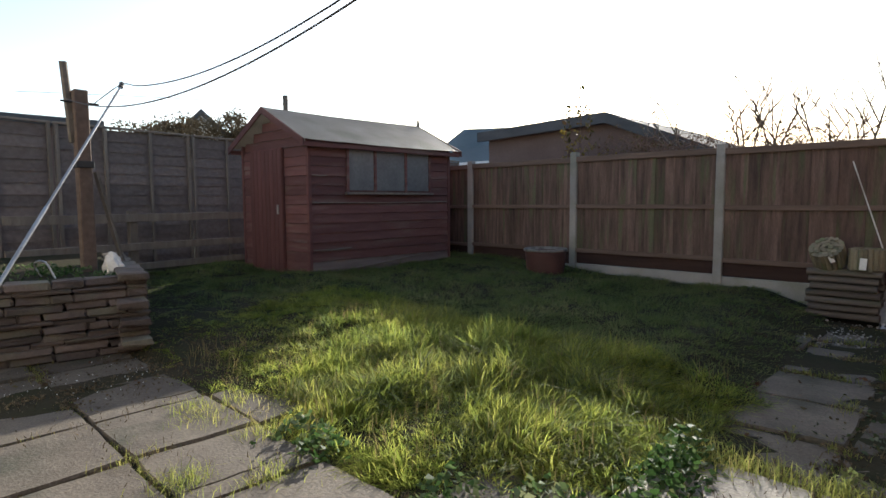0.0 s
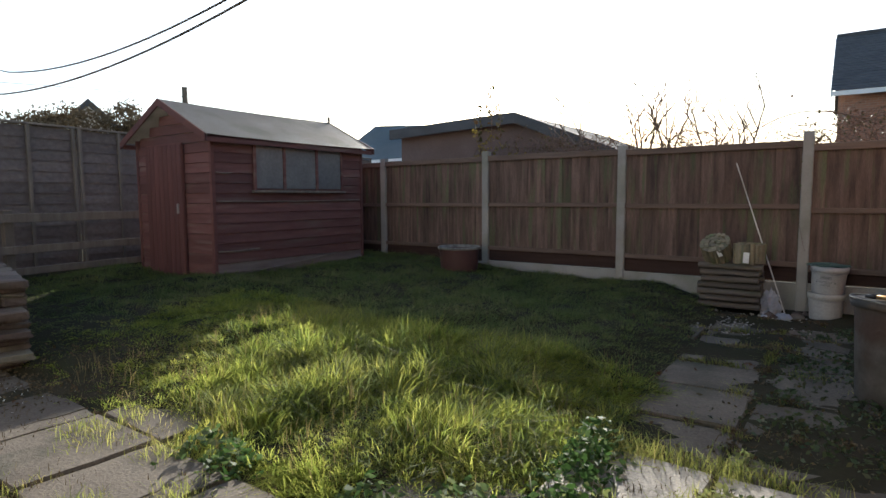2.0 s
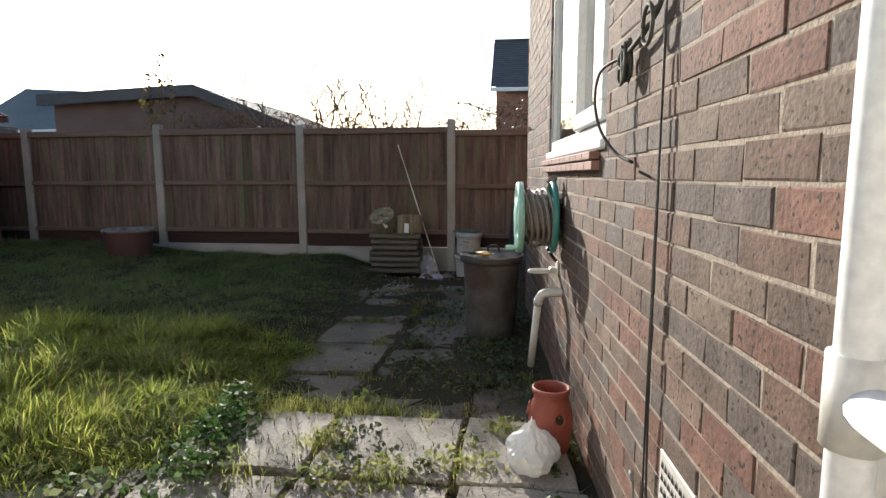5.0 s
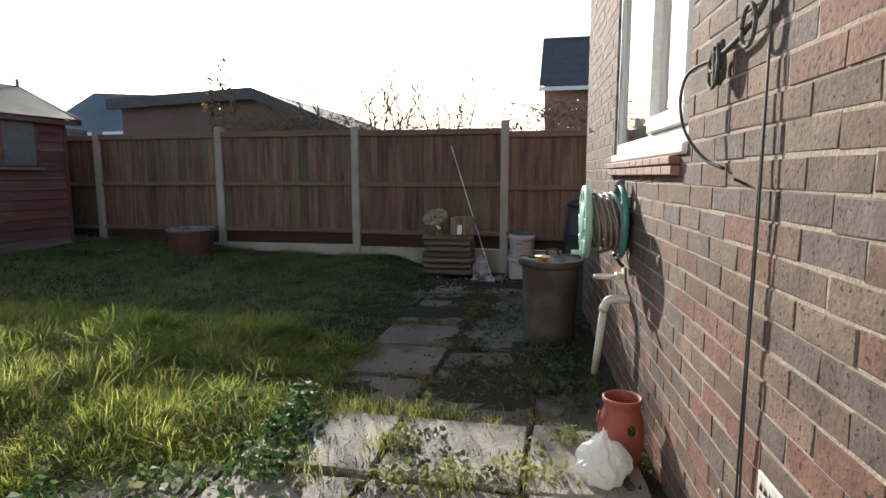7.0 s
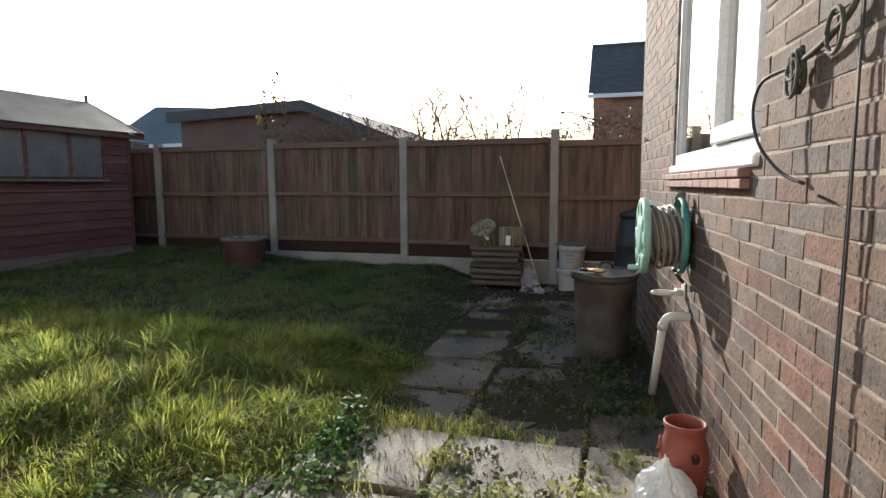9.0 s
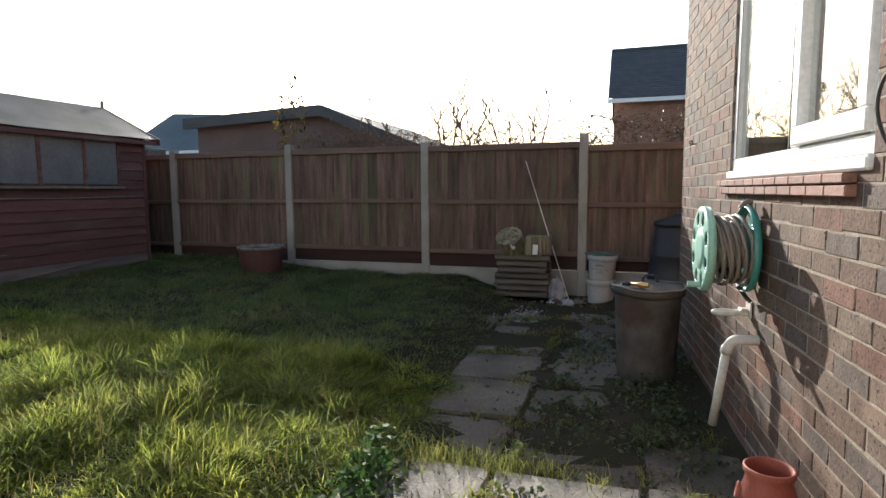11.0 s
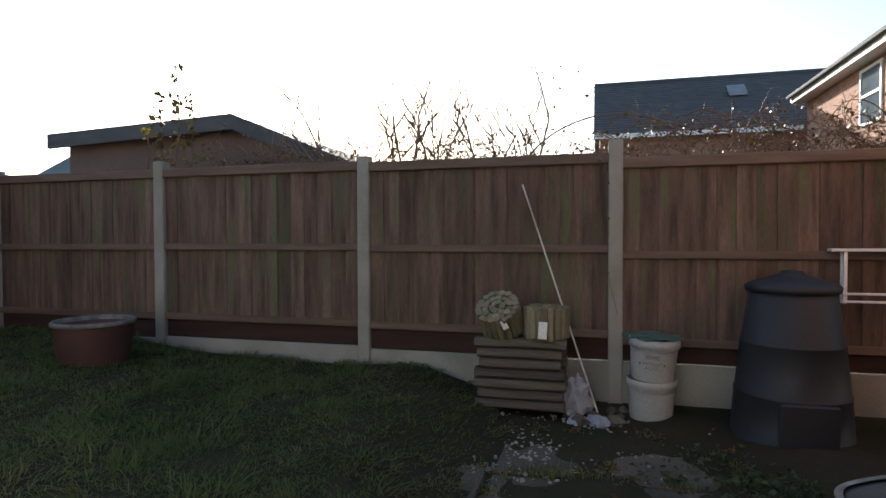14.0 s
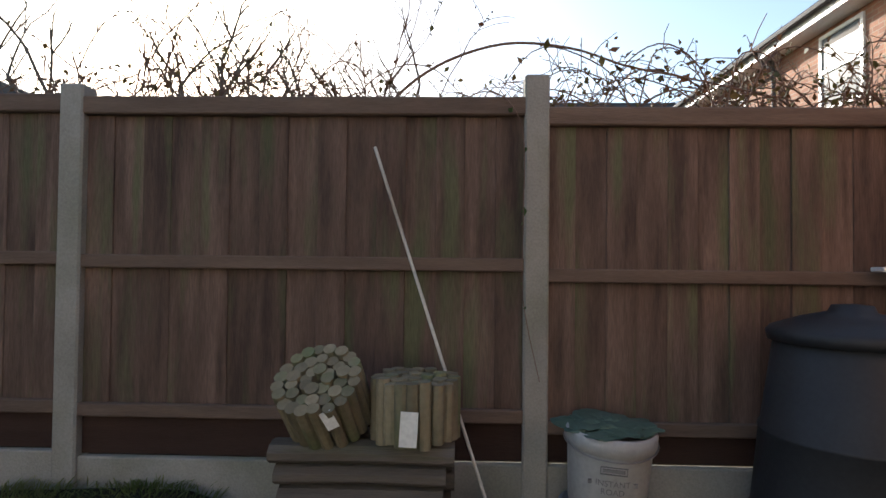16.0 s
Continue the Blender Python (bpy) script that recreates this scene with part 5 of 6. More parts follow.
def far_gable():
    e = thing("gabled_house", pose(-17.0, 8.0, 0, 0, 0, 60), "far house with a pointed cream gable behind the trees", "house")
    part("wall", box(-1.0, 0, -0.1, 1.0, 4.0, 2.9), OUTB, e)
    bm = bmesh.new()
    A = [bm.verts.new((x, y, z)) for y in (-0.2, 4.0) for x, z in ((-1.2, 2.8), (0, 3.95), (1.2, 2.8))]
    bm.faces.new(A[:3]); bm.faces.new(A[3:][::-1])
    for k in range(3):
        bm.faces.new((A[(k + 1) % 3], A[k], A[3 + k], A[3 + (k + 1) % 3]))
    bmesh.ops.recalc_face_normals(bm, faces=bm.faces[:])
    part("roof", bm, SLATE, e)
    gb = bmesh.new()
    f = gb.faces.new([gb.verts.new(v) for v in ((-0.98, -0.21, 2.82), (0.98, -0.21, 2.82), (0, -0.21, 3.74))])
    bmesh.ops.solidify(gb, geom=[f], thickness=0.03)
    part("gable", gb, CREAM, e, "cream rendered gable")


far_gable()
def flat_garage():
    e = thing("flat_garage", pose(0, 0, 0), "low garage with a dark flat roof beyond the lap fence", "garage")
    part("wall", box(-17, 0.2, -0.1, -13.5, 4.1, 2.72), OUTB, e)
    part("roof", box(-17.2, 0.0, 2.721, -13.3, 4.3, 2.9, 0.02), SLATE, e)


flat_garage()

# ---- paving ----
pavement = tagged(new("pavement"), "old worn stone slab paving with weedy joints", "pavement", kind="structure")
XS = (-4.98, -4.36, -3.74, -3.12, -2.5, -1.88, -1.27, -0.74, -0.145, 0.48, 1.09)
YS = (-1.85, -1.2, -0.6, 0.0, 0.62, 1.25, 1.88, 2.47, 3.06, 3.66, 4.27, 4.88, 5.5, 6.1, 6.75)
rp_ = random.Random(31)
def slab_outline(w, d, rnd):
    g, pts = 0.009, []
    for (x0, y0), (x1, y1) in (((0, 0), (1, 0)), ((1, 0), (1, 1)), ((1, 1), (0, 1)), ((0, 1), (0, 0))):
        for t in (0.0, 0.22, 0.5, 0.78):
            pts.append(((x0 + (x1 - x0) * t - 0.5) * (w - 2 * g) + rnd.uniform(-0.01, 0.01), (y0 + (y1 - y0) * t - 0.5) * (d - 2 * g) + rnd.uniform(-0.01, 0.01)))
    return pts


def slab_piece(pts, rnd, stone):
    """A slab or a broken piece of one, with worn edges."""
    bm = bmesh.new()
    cx, cy = sum(p[0] for p in pts) / len(pts), sum(p[1] for p in pts) / len(pts)
    ring = lambda f, z, j: [bm.verts.new((cx + (x - cx) * f, cy + (y - cy) * f, z + rnd.uniform(-j, j))) for x, y in pts]
    low, mid, top = ring(0.994, -0.05, 0), ring(0.994, -0.012, 0.003), ring(0.972, 0.0, 0.002)
    n = len(pts)
    for A, B in ((low, mid), (mid, top)):
        for k in range(n):
            bm.faces.new((A[k], A[(k + 1) % n], B[(k + 1) % n], B[k]))
    bm.faces.new(top)
    me = bpy.data.meshes.new("slab")
    bm.to_mesh(me)
    bm.free()
    me.materials.append(stone)
    return me


def slab_meshes(w, d, seed, stone):
    """One whole slab, or two pieces either side of a wandering crack."""
    rnd = random.Random(seed)
    pts = slab_outline(w, d, rnd)
    if rnd.random() < 0.5:
        return [slab_piece(pts, rnd, stone)]
    i = rnd.randrange(0, 8)
    j = i + rnd.choice((6, 7, 8, 9))
    (ax, ay), (bx, by) = pts[i], pts[j % 16]
    crack = []
    for t in (0.14, 0.3, 0.45, 0.6, 0.74, 0.88):
        o = rnd.uniform(-0.03, 0.03)
        crack.append((ax + (bx - ax) * t - (by - ay) * o, ay + (by - ay) * t + (bx - ax) * o))
    one = [pts[k % 16] for k in range(i, j + 1)] + crack[::-1]
    two = [pts[k % 16] for k in range(j, i + 17)] + crack
    return [slab_piece(one, rnd, stone), slab_piece(two, rnd, stone)]


joint_spots = []
for i, (xa, xb) in enumerate(zip(XS, XS[1:])):
    for j, (ya, yb) in enumerate(zip(YS, YS[1:])):
        xc, yc = (xa + xb) / 2, (ya + yb) / 2
        if lawn_edge(xc, yc) > 0.22 or (yc > 3.7 and xc > 0.5) or (yc > 5.0 and xc > 0.3) or (xc < -4.0 and yc > 1.9):
            continue
        xb2 = min(xb, 1.18 - 0.0716 * yc - 0.03)
        at = pose((xa + xb2) / 2, yc, rp_.uniform(-0.006, 0.004) - (rp_.uniform(0.008, 0.03) if yc > 3.2 else 0.0), rp_.uniform(-1.0, 1.0), rp_.uniform(-1.0, 1.0), rp_.uniform(-1.2, 1.2))
        # Pale slabs stop at the fence shadow; shaded path slabs get the darker colour.
        for me in slab_meshes(xb2 - xa, yb - ya, i * 40 + j, SLABGREYLIT if xc > -0.8 and yc < 3.1 else SLAB):
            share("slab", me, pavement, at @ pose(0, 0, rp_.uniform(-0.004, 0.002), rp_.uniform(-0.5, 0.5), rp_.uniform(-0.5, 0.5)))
        for k in range(7):
            joint_spots.append((rp_.choice((xa, xb2)), rp_.uniform(ya, yb)) if k % 2 else (rp_.uniform(xa, xb2), rp_.choice((ya, yb))))

# ---- grass and weeds ----
def blades(P, H, W, rng, lean=0.45):
    n = len(P)
    a = rng.uniform(0, 2 * np.pi, n)
    side = np.stack([np.cos(a), np.sin(a), np.zeros(n)], 1)
    d = rng.uniform(0, 2 * np.pi, n)
    ln = (np.abs(rng.normal(0, lean, n)))[:, None]
    way = np.stack([np.cos(d), np.sin(d), np.zeros(n)], 1) * ln
    H, W = H[:, None], W[:, None]
    up = np.array([0, 0, 1.0])
    mid = P + up * H * 0.55 + way * H * 0.3
    tip = P + up * H * (1 - 0.25 * np.minimum(ln, 1.2)) + way * H * 1.0
    v = np.stack([P - side * W, P + side * W, mid + side * W * 0.75, mid - side * W * 0.75, tip + side * W * 0.12, tip - side * W * 0.12], 1).reshape(-1, 3)
    b = (np.arange(n) * 6)[:, None]
    f = np.concatenate([b + np.array([[0, 1, 2, 3]]), b + np.array([[3, 2, 4, 5]])], 0)
    return v, f


rng = np.random.default_rng(77)
def lawn_height(x, y):
    e = lawn_edge(x, y)
    if e < 0.0 or (SX0 - 0.02 < x < SX1 + 0.02 and SY0 < y < SY1) or (x < -4.5 and y < 2.1 + 0.22 * (-4.5 - x)):
        return 0.0
    n1 = noise.noise(Vector((x * 1.9, y * 1.9, 3.0)))
    n2 = noise.noise(Vector((x * 6.0, y * 6.0, 9.0)))
    tall = (1 - sstep(3.9, 4.6, y)) * (1 - 0.95 * sstep(2.7, 3.7, -x + 0.3 * (3.0 - y)))
    h = 0.05 + 0.062 * tall + (0.03 + 0.045 * tall) * n1 + (0.03 + 0.03 * tall) * n2
    return max(0.02, h) * (0.42 + 0.58 * min(1.0, e / 1.1)) * (1 - 0.55 * sstep(3.2, 4.0, -x) * (1 - sstep(2.6, 3.6, y)))


def tufts(n, x0, x1, y0, y1, per, spread, w, droop):
    """Tufts whose blades rise from a common root, arch over and droop, matted in drifts."""
    P, H, D = [], [], []
    for x, y in zip(rng.uniform(x0, x1, n), rng.uniform(y0, y1, n)):
        h = lawn_height(x, y)
        if h <= 0:
            continue
        k = int(rng.integers(per // 2, per + per // 2))
        q = rng.normal(0, spread, (k, 2))
        a = 5.0 * noise.noise(Vector((x * 1.6, y * 1.6, 1.0)))
        lean = rng.normal(0, 0.3, 2) + 0.45 * np.array([math.cos(a), math.sin(a)])
        P.append(np.stack([x + q[:, 0], y + q[:, 1], np.full(k, ground_z(x, y) - 0.012)], 1))
        H.append(h * rng.uniform(0.55, 1.5) * rng.uniform(0.4, 1.35, k))
        D.append(q / spread * rng.uniform(0.15, 0.75, (k, 1)) + lean + rng.normal(0, 0.2, (k, 2)))
    P, H, D = np.concatenate(P), np.concatenate(H)[:, None], np.concatenate(D)
    m = len(P)
    a = rng.uniform(0, 2 * np.pi, m)
    side = np.stack([np.cos(a), np.sin(a), np.zeros(m)], 1)
    way = np.stack([D[:, 0], D[:, 1], np.zeros(m)], 1)
    ln = np.minimum(1.3, np.linalg.norm(way, axis=1))[:, None]
    W = (rng.uniform(0.5, 1.5, m) * w)[:, None]
    bend = rng.uniform(0.3, 1.2, (m, 1)) * droop
    up = np.array([0, 0, 1.0])
    level = []
    for t, f in ((0.0, 1.0), (0.4, 0.95), (0.75, 0.7), (1.0, 0.1)):
        c = P + up * H * (t * (1 - 0.25 * ln) - bend * ln * t ** 3) + way * H * (0.35 * t + 0.85 * t * t)
        level += [c - side * W * f, c + side * W * f]
    v = np.stack(level, 1).reshape(-1, 3)
    bb = (np.arange(m) * 8)[:, None]
    return v, np.concatenate([bb + np.array([[k, k + 1, k + 3, k + 2]]) for k in (0, 2, 4)], 0)


# The bright set ends where the sun patch ends.
for args, blade, lab in (((3500, -4.9, -0.5, 1.8, 4.15, 46, 0.03, 0.0023, 0.4), GRASS, "long tufted lawn grass, yellow-green brightened for the sunlit patch"), ((8500, -8.0, -0.6, 2.2, 7.42, 30, 0.045, 0.0026, 0.25), LAWN, "shorter lawn grass towards the fence, coloured duller for the shade")):
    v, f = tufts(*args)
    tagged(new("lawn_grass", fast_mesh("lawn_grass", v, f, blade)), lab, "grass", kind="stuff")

# dead straw and broad dark leaves among the long grass
st = []
for x, y in zip(rng.uniform(-4.0, -0.8, 2600), rng.uniform(1.9, 4.2, 2600)):
    if lawn_edge(x, y) > 0.03 and noise.noise(Vector((x * 4.0, y * 4.0, 12.0))) > 0.0:
        st.append((x, y, ground_z(x, y) + rng.uniform(0.0, 0.05), rng.uniform(0.05, 0.13)))
st = np.array(st)
v, f = blades(st[:, :3], st[:, 3], rng.uniform(0.0012, 0.0022, len(st)), rng, 0.4)
tagged(new("dead_grass", fast_mesh("dead_grass", v, f, STRAW)), "bleached dead grass blades among the long lawn", "grass", kind="stuff")

# tufts and weeds in the joints
tp = []
for x, y in joint_spots:
    if rng.uniform() < (0.6 if y > 1.0 else 0.5):
        k = int(rng.integers(8, 60)) if rng.uniform() < 0.55 else int(rng.integers(40, 90))
        r = 0.03 if k < 60 else 0.05
        q = rng.normal(0, r, (k, 2)) * (np.array([[1.6, 0.5]]) if rng.uniform() < 0.5 else np.array([[0.5, 1.6]]))
        for dx, dy in q:
            tp.append((x + dx, y + dy, -0.03, rng.uniform(0.018, 0.05) if k < 60 else rng.uniform(0.035, 0.085)))
for x, y, k, r in ((-2.1, 1.33, 260, 0.06), (-0.15, 2.72, 200, 0.06), (-0.1, 3.1, 220, 0.06), (-0.55, 3.1, 260, 0.1), (0.5, 2.6, 160, 0.07), (-2.75, 1.7, 160, 0.08), (-2.35, 1.85, 180, 0.08), (-2.95, 1.72, 150, 0.06), (-2.9, 1.95, 140, 0.06), (-1.9, 1.62, 130, 0.07), (-0.49, 3.06, 200, 0.07), (-0.29, 3.11, 170, 0.06), (0.2, 2.48, 170, 0.06), (-0.48, 2.5, 220, 0.1), (0.65, 2.94, 130, 0.05), (0.1, 3.1, 110, 0.05)):
    for dx, dy in rng.normal(0, r, (k, 2)):
        tp.append((x + dx, y + dy, -0.03, rng.uniform(0.05, 0.11)))
tp = np.array(tp)
tp = tp[tp[:, 0] < 1.16 - 0.0716 * tp[:, 1]]
v, f = blades(tp[:, :3], tp[:, 3], rng.uniform(0.0012, 0.0025, len(tp)), rng, 0.85)
tagged(new("joint_grass", fast_mesh("joint_grass", v, f, JGRASS)), "grass tufts growing in the paving joints", "grass", kind="stuff")

def weed_patch(name, spots, leaf, material, label, tall=0.07):
    ps = []
    for x, y, r, n in spots:
        q = rng.normal(0, r, (n, 2))
        z = rng.uniform(0.0, 1.0, n) * tall * np.exp(-(q ** 2).sum(1) / (2 * r * r))
        base = ground_z(x, y) + 0.012
        ps.append(np.stack([x + q[:, 0], y + q[:, 1], base + z], 1))
    p = np.concatenate(ps)
    p = p[p[:, 0] < 1.18 - 0.0716 * p[:, 1]]
    v, f = leaves_at(p, leaf, rng, 0.4)
    return tagged(new(name, fast_mesh(name, v, f, material)), label, "weeds", kind="stuff")


weed_patch("ivy_patch", [(-0.62, 2.62, 0.1, 230), (-0.64, 2.85, 0.09, 210), (-0.68, 3.05, 0.09, 170), (-0.55, 2.35, 0.1, 150), (-1.95, 1.92, 0.07, 120), (-2.2, 1.95, 0.07, 90), (-1.2, 2.0, 0.08, 110), (-0.9, 2.2, 0.1, 140)], 0.04, IVY, "dark glossy ivy leaves at the lawn's edge", 0.16)
pl = []
for _ in range(18):
    pl.append((rng.uniform(-6.4, -4.8), rng.uniform(0.6, 1.9), 0.09, 40))
ps_ = np.concatenate([np.stack([x + rng.normal(0, r, n), y + rng.normal(0, r, n), 0.575 + rng.uniform(0, 0.05, n)], 1) for x, y, r, n in pl])
v, f = leaves_at(ps_, 0.035, rng, 0.3)
tagged(new("planter_weeds", fast_mesh("planter_weeds", v, f, IVY)), "low dark weeds growing on the planter earth", "weeds", kind="stuff")
spots = [(rng.uniform(0.0, 0.9), rng.uniform(3.35, 6.4), rng.uniform(0.05, 0.13), int(rng.integers(20, 90))) for _ in range(46)]
spots += [(rng.uniform(-0.25, 0.9), rng.uniform(2.2, 3.2), rng.uniform(0.03, 0.06), int(rng.integers(12, 40))) for _ in range(10)]
weed_patch("weed_patch", spots, 0.03, DULLWEED, "low leafy weeds over the paving, coloured duller for its shade", 0.07)
spots = [(-0.09, 2.78, 0.05, 170), (-0.02, 2.45, 0.09, 260), (0.19, 2.5, 0.08, 190), (0.42, 2.62, 0.06, 110), (0.66, 2.93, 0.05, 120), (0.6, 2.6, 0.05, 70), (1.0, 2.86, 0.04, 110), (-0.06, 3.2, 0.05, 90), (0.5, 2.8, 0.04, 60), (-0.5, 2.5, 0.09, 110)]
weed_patch("joint_weeds", [(x, y, r * 1.15, int(n * 0.75)) for x, y, r, n in spots], 0.031, WEED, "broad-leaved weeds sprouting in the sunlit paving joints", 0.1)
weed_patch("fallen_leaves", [(rng.uniform(-0.8, 0.9), rng.uniform(2.0, 7.0), 0.25, 6) for _ in range(50)] + [(rng.uniform(-4.4, -0.8), rng.uniform(0.2, 1.8), 0.3, 6) for _ in range(20)], 0.03, DRYLEAF, "scattered dry fallen leaves on the paving", 0.01)

weed_patch("white_petals", [(rng.uniform(-4.7, -3.3), rng.uniform(0.5, 1.9), 0.22, 9) for _ in range(16)], 0.011, PETAL, "small white fallen petals scattered on dark paving", 0.004)
litter = [(x, y, 0.035, int(rng.integers(6, 26))) for x, y in joint_spots for _ in range(2)]
litter += [(rng.uniform(-4.9, -0.4), rng.uniform(0.0, 2.0), 0.12, 14) for _ in range(70)] + [(rng.uniform(-0.5, 0.9), rng.uniform(2.0, 3.6), 0.1, 18) for _ in range(40)]
litter += [(rng.uniform(-4.6, -3.3), rng.uniform(1.5, 2.6), 0.14, 26) for _ in range(40)]
weed_patch("joint_litter", litter, 0.018, LITTER, "dry brown crumbs gathered in the paving joints", 0.006)
sp = np.concatenate([np.stack([x + rng.normal(0, 0.06, 9), y + rng.normal(0, 0.06, 9), np.full(9, 0.004)], 1) for x, y, _, _ in litter[::3]] + [np.stack([rng.normal(-0.15, 0.3, 500), rng.normal(2.55, 0.25, 500), np.full(500, 0.004)], 1)])
sp = sp[(sp[:, 0] < 1.12 - 0.0716 * sp[:, 1]) & (sp[:, 1] < 3.7)]
v, f = blades(sp, rng.uniform(0.015, 0.045, len(sp)), rng.uniform(0.0012, 0.003, len(sp)), rng, 1.2)
tagged(new("loose_straw", fast_mesh("loose_straw", v, f, LITTER)), "dead bleached grass straw lying on the paving", "straw", kind="stuff")

# ---- brambles over the back fence ----
def bramble(name, x0, x1, y0, y1, n, top, seed, leafn, leafmat, label, arch=0.5, leaf=0.035):
    e = thing(name, pose(0, 0, 0), label, "bramble", "brambles over the fence")
    rnd = random.Random(seed)
    tips = []
    def grow(bm, p, d, ln, r, depth):
        pts = [Vector(p)]
        k = 7
        d = Vector(d).normalized()
        for _ in range(k):
            d = (d + Vector((rnd.uniform(-0.25, 0.25), rnd.uniform(-0.2, 0.2), rnd.uniform(-0.2, 0.14) - 0.1 * arch * (1.6 if depth == 2 else 0.5)))).normalized()
            q = pts[-1] + d * ln / k
            pts.append(Vector((q.x, max(q.y, 7.62), q.z)))
        tube(pts, r, 5, bm, 0.55)
        tips.extend(pts[2:])
        if depth:
            for _ in range(rnd.randint(2, 4)):
                q = rnd.randint(2, k)
                grow(bm, pts[q], d + Vector((rnd.uniform(-0.9, 0.9), rnd.uniform(-0.5, 0.5), rnd.uniform(-0.2, 0.8))), ln * rnd.uniform(0.3, 0.62), r * 0.68, depth - 1)
    for k in range(n):
        bm = bmesh.new()
        h = top * rnd.uniform(0.5, 1.0)
        grow(bm, (rnd.uniform(x0, x1), rnd.uniform(y0, y1), 1.5), (rnd.uniform(-0.7, 0.7), rnd.uniform(-0.25, 0.25), rnd.uniform(0.6, 1.0)), h, rnd.uniform(0.0042, 0.0065), 2)
        part("cane", bm, STEM, e)
    if leafn:
        rg = np.random.default_rng(seed)
        p = np.array([tuple(t) for t in tips])[rg.integers(0, len(tips), leafn)] + rg.normal(0, 0.02, (leafn, 3))
        v, f = leaves_at(p, leaf, rg)
        lv = new("leaves", fast_mesh("leaves", v, f, leafmat))
        lv.parent = e
        tagged(lv, kind="stuff")
    return e


bramble("bramble", -3.3, -1.7, 7.75, 8.2, 18, 0.8, 3, 160, DRYLEAF, "bare bramble stems rising over the fence", 0.0, 0.03)
bramble("bramble", -2.0, -0.2, 7.75, 8.1, 18, 0.85, 5, 160, DRYLEAF, "tangled bare brambles over the fence top", 0.35, 0.03)
bramble("bramble", 0.3, 1.6, 7.75, 8.2, 18, 0.6, 7, 260, DRYLEAF, "tangled brambles with red-brown leaves", 1.0, 0.03)
bramble("bramble", 1.4, 3.2, 7.75, 8.2, 20, 0.62, 8, 260, DRYLEAF, "tangled brambles with red-brown leaves", 1.0, 0.03)

def bramble_tangle(x0, x1, n, rise, seed, leafn):
    """Thin canes that rise behind the fence, arch sideways and droop into one another."""
    e = thing("bramble_tangle", pose(0, 0, 0), "fine matted dry bramble canes lying along the fence top", "bramble", "brambles over the fence")
    rnd = random.Random(seed)
    spots = []
    for _ in range(n):
        x, y = rnd.uniform(x0, x1), rnd.uniform(7.66, 8.25)
        side = rnd.choice((-1, 1)) * rnd.uniform(0.15, 0.75)
        h = 1.74 + rise * rnd.uniform(0.15, 1.0) ** 1.3
        dy = rnd.uniform(-0.05, 0.1)
        mid = [(x, y, 1.5), (x + side * 0.15, y, 1.5 + (h - 1.5) * 0.7), (x + side * 0.5, y + dy, h), (x + side * 0.85, y + dy, h - 0.25 * rise * rnd.random()), (x + side * 1.15, y + dy, h - rise * rnd.uniform(0.2, 0.9))]
        mid = [(px + rnd.uniform(-0.03, 0.03), max(7.62, py), pz + rnd.uniform(-0.03, 0.03)) for px, py, pz in mid]
        way = spline(mid, 16)
        bm = tube(way, rnd.uniform(0.0028, 0.0052), 5, None, 0.55)
        spots.extend(Vector(p) for p in way[4:])
        for _ in range(rnd.randint(2, 5)):
            p = Vector(way[rnd.randint(5, len(way) - 2)])
            d = Vector((rnd.uniform(-1, 1), rnd.uniform(-0.3, 0.5), rnd.uniform(-0.1, 1.0))).normalized() * rnd.uniform(0.05, 0.2)
            q = p + d
            q.y = max(q.y, 7.62)
            tube([p, p + (q - p) * 0.5 + Vector((rnd.uniform(-0.015, 0.015), 0.005, 0.01)), q], 0.003, 4, bm, 0.6)
            spots.append(q)
        part("cane", bm, STEM, e)
    rg = np.random.default_rng(seed)
    p = np.array([tuple(t) for t in spots])[rg.integers(0, len(spots), leafn)] + rg.normal(0, 0.014, (leafn, 3))
    p[:, 1] = np.maximum(p[:, 1], 7.64)
    v, f = leaves_at(p, 0.028, rg)
    lv = new("leaves", fast_mesh("leaves", v, f, DRYLEAF))
    lv.parent = e
    tagged(lv, kind="stuff")


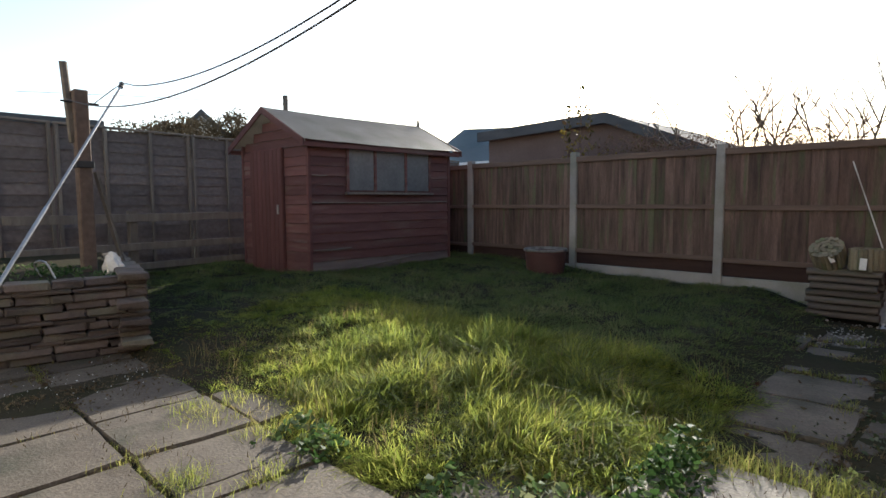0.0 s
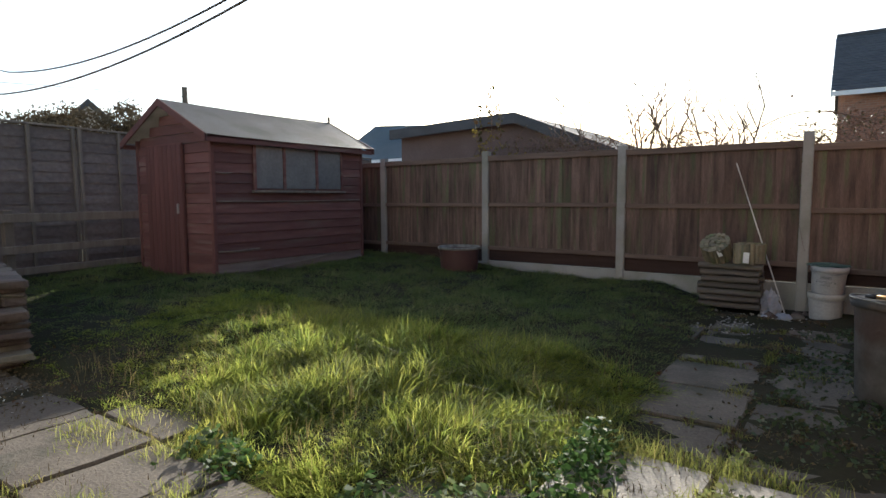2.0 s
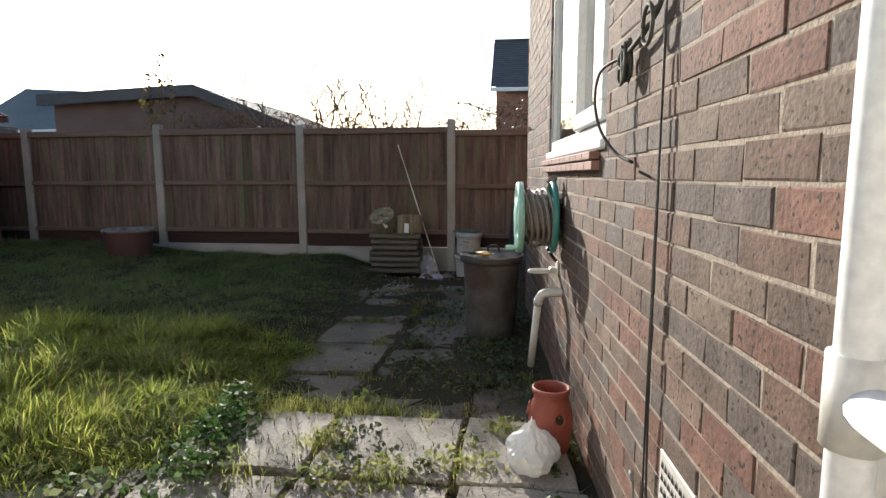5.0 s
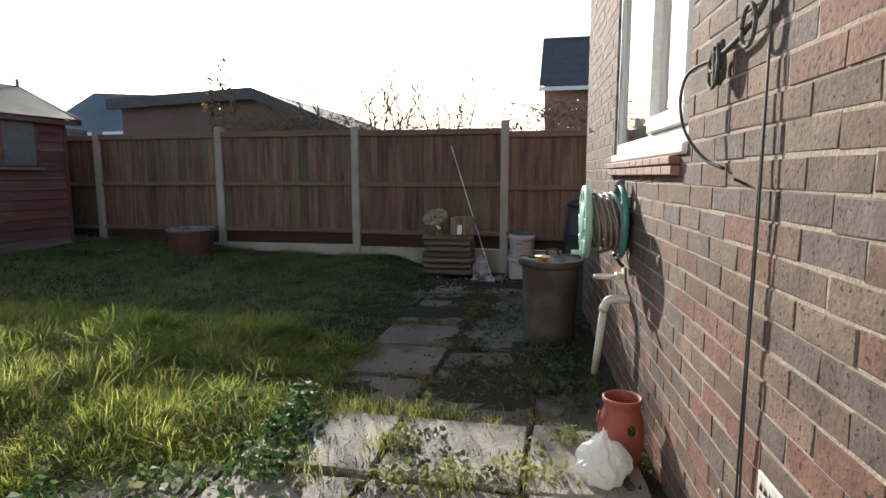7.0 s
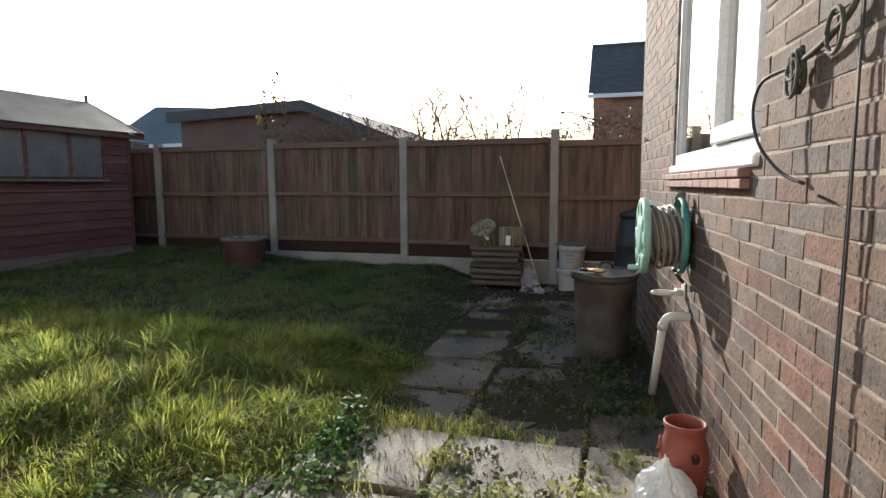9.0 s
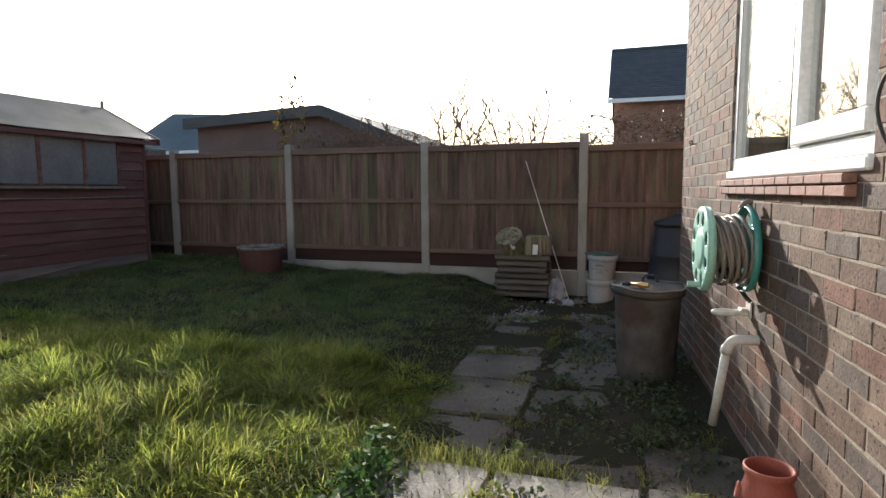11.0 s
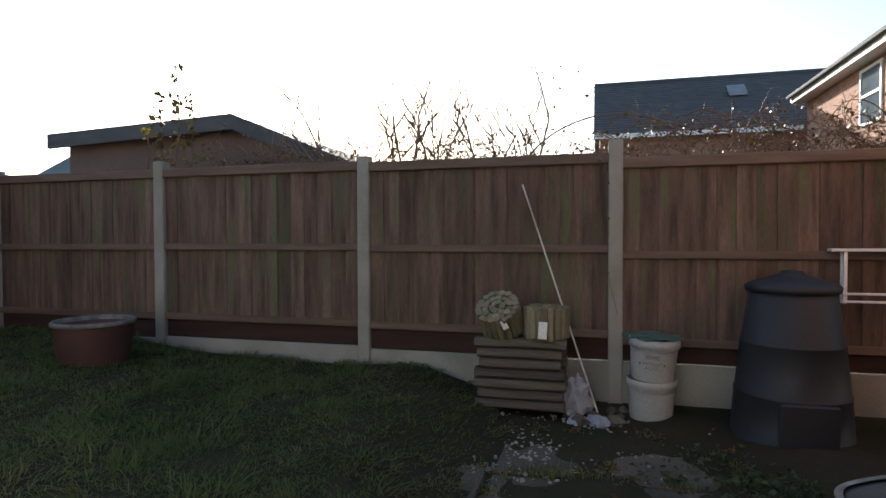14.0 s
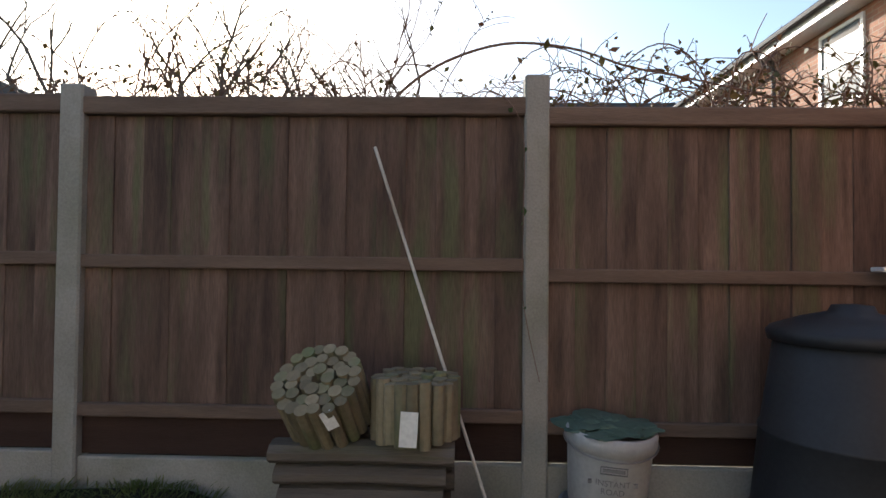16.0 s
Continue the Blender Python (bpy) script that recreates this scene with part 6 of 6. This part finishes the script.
def bare_bush(x, y, lean, top, n, seed):
    """Bare forking stems of a winter bush that stand clear of the fence top."""
    e = thing("bare_bush", pose(x, y, 0), "bare dark winter bush with forking twigs behind the fence", "bush", "bare bushes behind the fence")
    rnd = random.Random(seed)
    def fork(bm, p, d, ln, r, depth):
        k = 5
        pts = [p]
        for _ in range(k):
            d = (d + Vector((rnd.uniform(-0.16, 0.16), rnd.uniform(-0.12, 0.12), rnd.uniform(-0.06, 0.14)))).normalized()
            q = pts[-1] + d * ln / k
            pts.append(Vector((q.x, max(q.y, 7.6 - y), q.z)))
        tube(pts, r, 5, bm, 0.6)
        if depth:
            for i in rnd.sample(range(2, k + 1), rnd.randint(2, 3)):
                s_ = rnd.choice((-1, 1)) * rnd.uniform(0.35, 0.95)
                fork(bm, pts[i], Vector((d.x * 0.6 + s_, d.y + rnd.uniform(-0.3, 0.3), d.z + 0.1)).normalized(), ln * rnd.uniform(0.4, 0.68), r * 0.62, depth - 1)
    for k in range(n):
        bm = bmesh.new()
        d = Vector((lean + rnd.uniform(-0.45, 0.45), rnd.uniform(-0.15, 0.15), 1.0)).normalized()
        fork(bm, Vector((rnd.uniform(-0.12, 0.12), rnd.uniform(-0.08, 0.08), 1.66)), d, (top - 1.66) * rnd.uniform(0.55, 0.8), rnd.uniform(0.012, 0.018), 3)
        part("stem", bm, BARK, e)
    part("root_stem", tube([(0, 0, -0.1), (0.02, 0.01, 0.8), (0, 0, 1.72)], 0.024, 7), BARK, e)


for x, y, lean, top, n, seed in ((-2.75, 8.7, -0.55, 2.95, 3, 41), (-2.15, 8.9, 0.0, 2.7, 3, 42), (-1.8, 9.2, 0.12, 2.9, 4, 43), (-1.3, 9.0, 0.2, 2.7, 3, 44), (-0.85, 9.3, 0.2, 2.6, 3, 45)):
    bare_bush(x, y, lean, top, n, seed)
bramble_tangle(-3.7, -2.0, 60, 0.3, 21, 620)
bramble_tangle(-2.0, -0.6, 46, 0.3, 22, 380)
bramble_tangle(-0.1, 1.7, 80, 0.36, 23, 1000)
bramble_tangle(1.6, 3.4, 60, 0.36, 24, 760)
bramble("yellow_shrub", -4.9, -3.7, 7.7, 8.2, 14, 0.6, 11, 600, YELLOW, "shrub with sparse yellow leaves behind the fence", 0.6, 0.045)

def sapling(x, y, top, seed):
    e = thing("sapling", pose(x, y, 0), "thin upright sapling with a few leaves behind the fence", "sapling", "saplings behind the fence")
    rnd = random.Random(seed)
    pts = [(0.02 * math.sin(k), 0.02 * math.cos(k * 1.7), top * k / 9) for k in range(10)]
    part("stem", tube(pts, 0.009, 6, None, 0.5), STEM, e)
    rg = np.random.default_rng(seed)
    z = rg.uniform(top * 0.78, top, 26)
    p = np.stack([rg.normal(0, 0.03, 26), rg.normal(0, 0.03, 26), z], 1)
    v, f = leaves_at(p, 0.075, rg)
    lv = new("leaves", fast_mesh("leaves", v, f, DRYLEAF))
    lv.parent = e
    tagged(lv, kind="stuff")


sapling(-4.12, 7.9, 2.82, 1)
sapling(-4.0, 7.95, 2.6, 2)
sapling(-4.28, 7.85, 2.55, 3)

arch = thing("bramble_arch", pose(0, 0, 0), "long arching bramble cane with dark leaves", "bramble", "brambles over the fence")
cane = spline([(-0.82, 7.7, 1.6), (-0.72, 7.7, 1.8), (-0.5, 7.7, 1.98), (-0.2, 7.7, 2.08), (0.1, 7.7, 2.06), (0.35, 7.7, 1.98), (0.6, 7.7, 1.93), (1.0, 7.72, 1.85)], 40)
part("cane", tube(cane, 0.008, 6, None, 0.5), STEM, arch)
rg = np.random.default_rng(4)
pp = np.array([tuple(cane[k]) for k in rg.integers(18, len(cane), 26)]) + rg.normal(0, 0.03, (26, 3))
v, f = leaves_at(pp, 0.042, rg)
lv = new("leaves", fast_mesh("leaves", v, f, DRYLEAF))
lv.parent = arch
tagged(lv, kind="stuff")

# a thin vine down the fence post, and loose gravel at the fence foot
vine = thing("dead_vine", pose(0, 0, 0), "thin dry bramble shoot hanging down the fence post", "bramble")
hang = spline([(-0.3, 7.5, 1.82), (-0.2, 7.42, 1.74), (-0.142, 7.41, 1.6), (-0.139, 7.412, 1.3), (-0.142, 7.41, 1.0), (-0.12, 7.415, 0.84), (-0.07, 7.418, 0.62)], 30)
part("shoot", tube(hang, 0.003, 6, None, 0.5), STEM, vine)
rg = np.random.default_rng(9)
v, f = leaves_at(np.array([tuple(hang[k]) for k in (6, 11, 15, 16, 20, 23)]) + rg.normal(0, 0.008, (6, 3)), 0.03, rg)
lv = new("leaves", fast_mesh("leaves", v, f, IVY))
lv.parent = vine
tagged(lv, kind="stuff")
gb = bmesh.new()
for k in range(420):
    x, y = rs.gauss(-0.45, 0.3), rs.uniform(6.0, 7.1)
    m = pose(x, y, -0.028 + (0.02 if x < -0.8 else 0.0), rs.uniform(0, 360), rs.uniform(0, 360), rs.uniform(0, 360)) @ Matrix.Diagonal((rs.uniform(0.5, 1.3), rs.uniform(0.5, 1.3), 0.7, 1))
    bmesh.ops.create_icosphere(gb, subdivisions=1, radius=rs.uniform(0.006, 0.017), matrix=m)
gravel = link_mesh("gravel", gb, CONC)
tagged(gravel, "scattered grey gravel on bare earth by the fence", "gravel", kind="stuff")

# ---- bricks of the house wall, nearest ones singly ----
near = [b for b in near_bricks if b[0] < 3.7 and b[2] < 2.0]
rest = [b for b in near_bricks if not (b[0] < 3.7 and b[2] < 2.0)]
for a, b, zc in near:
    me = rb.choice(full) if b - a > 0.2 else brick_mesh(b - a, int(a * 1000) + int(zc * 77))
    share("brick", me, wall_house, pose(rb.uniform(-0.0015, 0.0015), (a + b) / 2, zc))
vv, ff = [], []
for a, b, zc in rest:
    me = brick_mesh(b - a, int(a * 999) + int(zc * 71))
    base = len(vv)
    vv += [(v.co.x, v.co.y + (a + b) / 2, v.co.z + zc) for v in me.vertices]
    ff += [tuple(base + k for k in p.vertices) for p in me.polygons]
    bpy.data.meshes.remove(me)
far_bricks = quads("brickwork", vv, ff, BRICK)
far_bricks.parent = wall_house
tagged(far_bricks, kind="stuff")
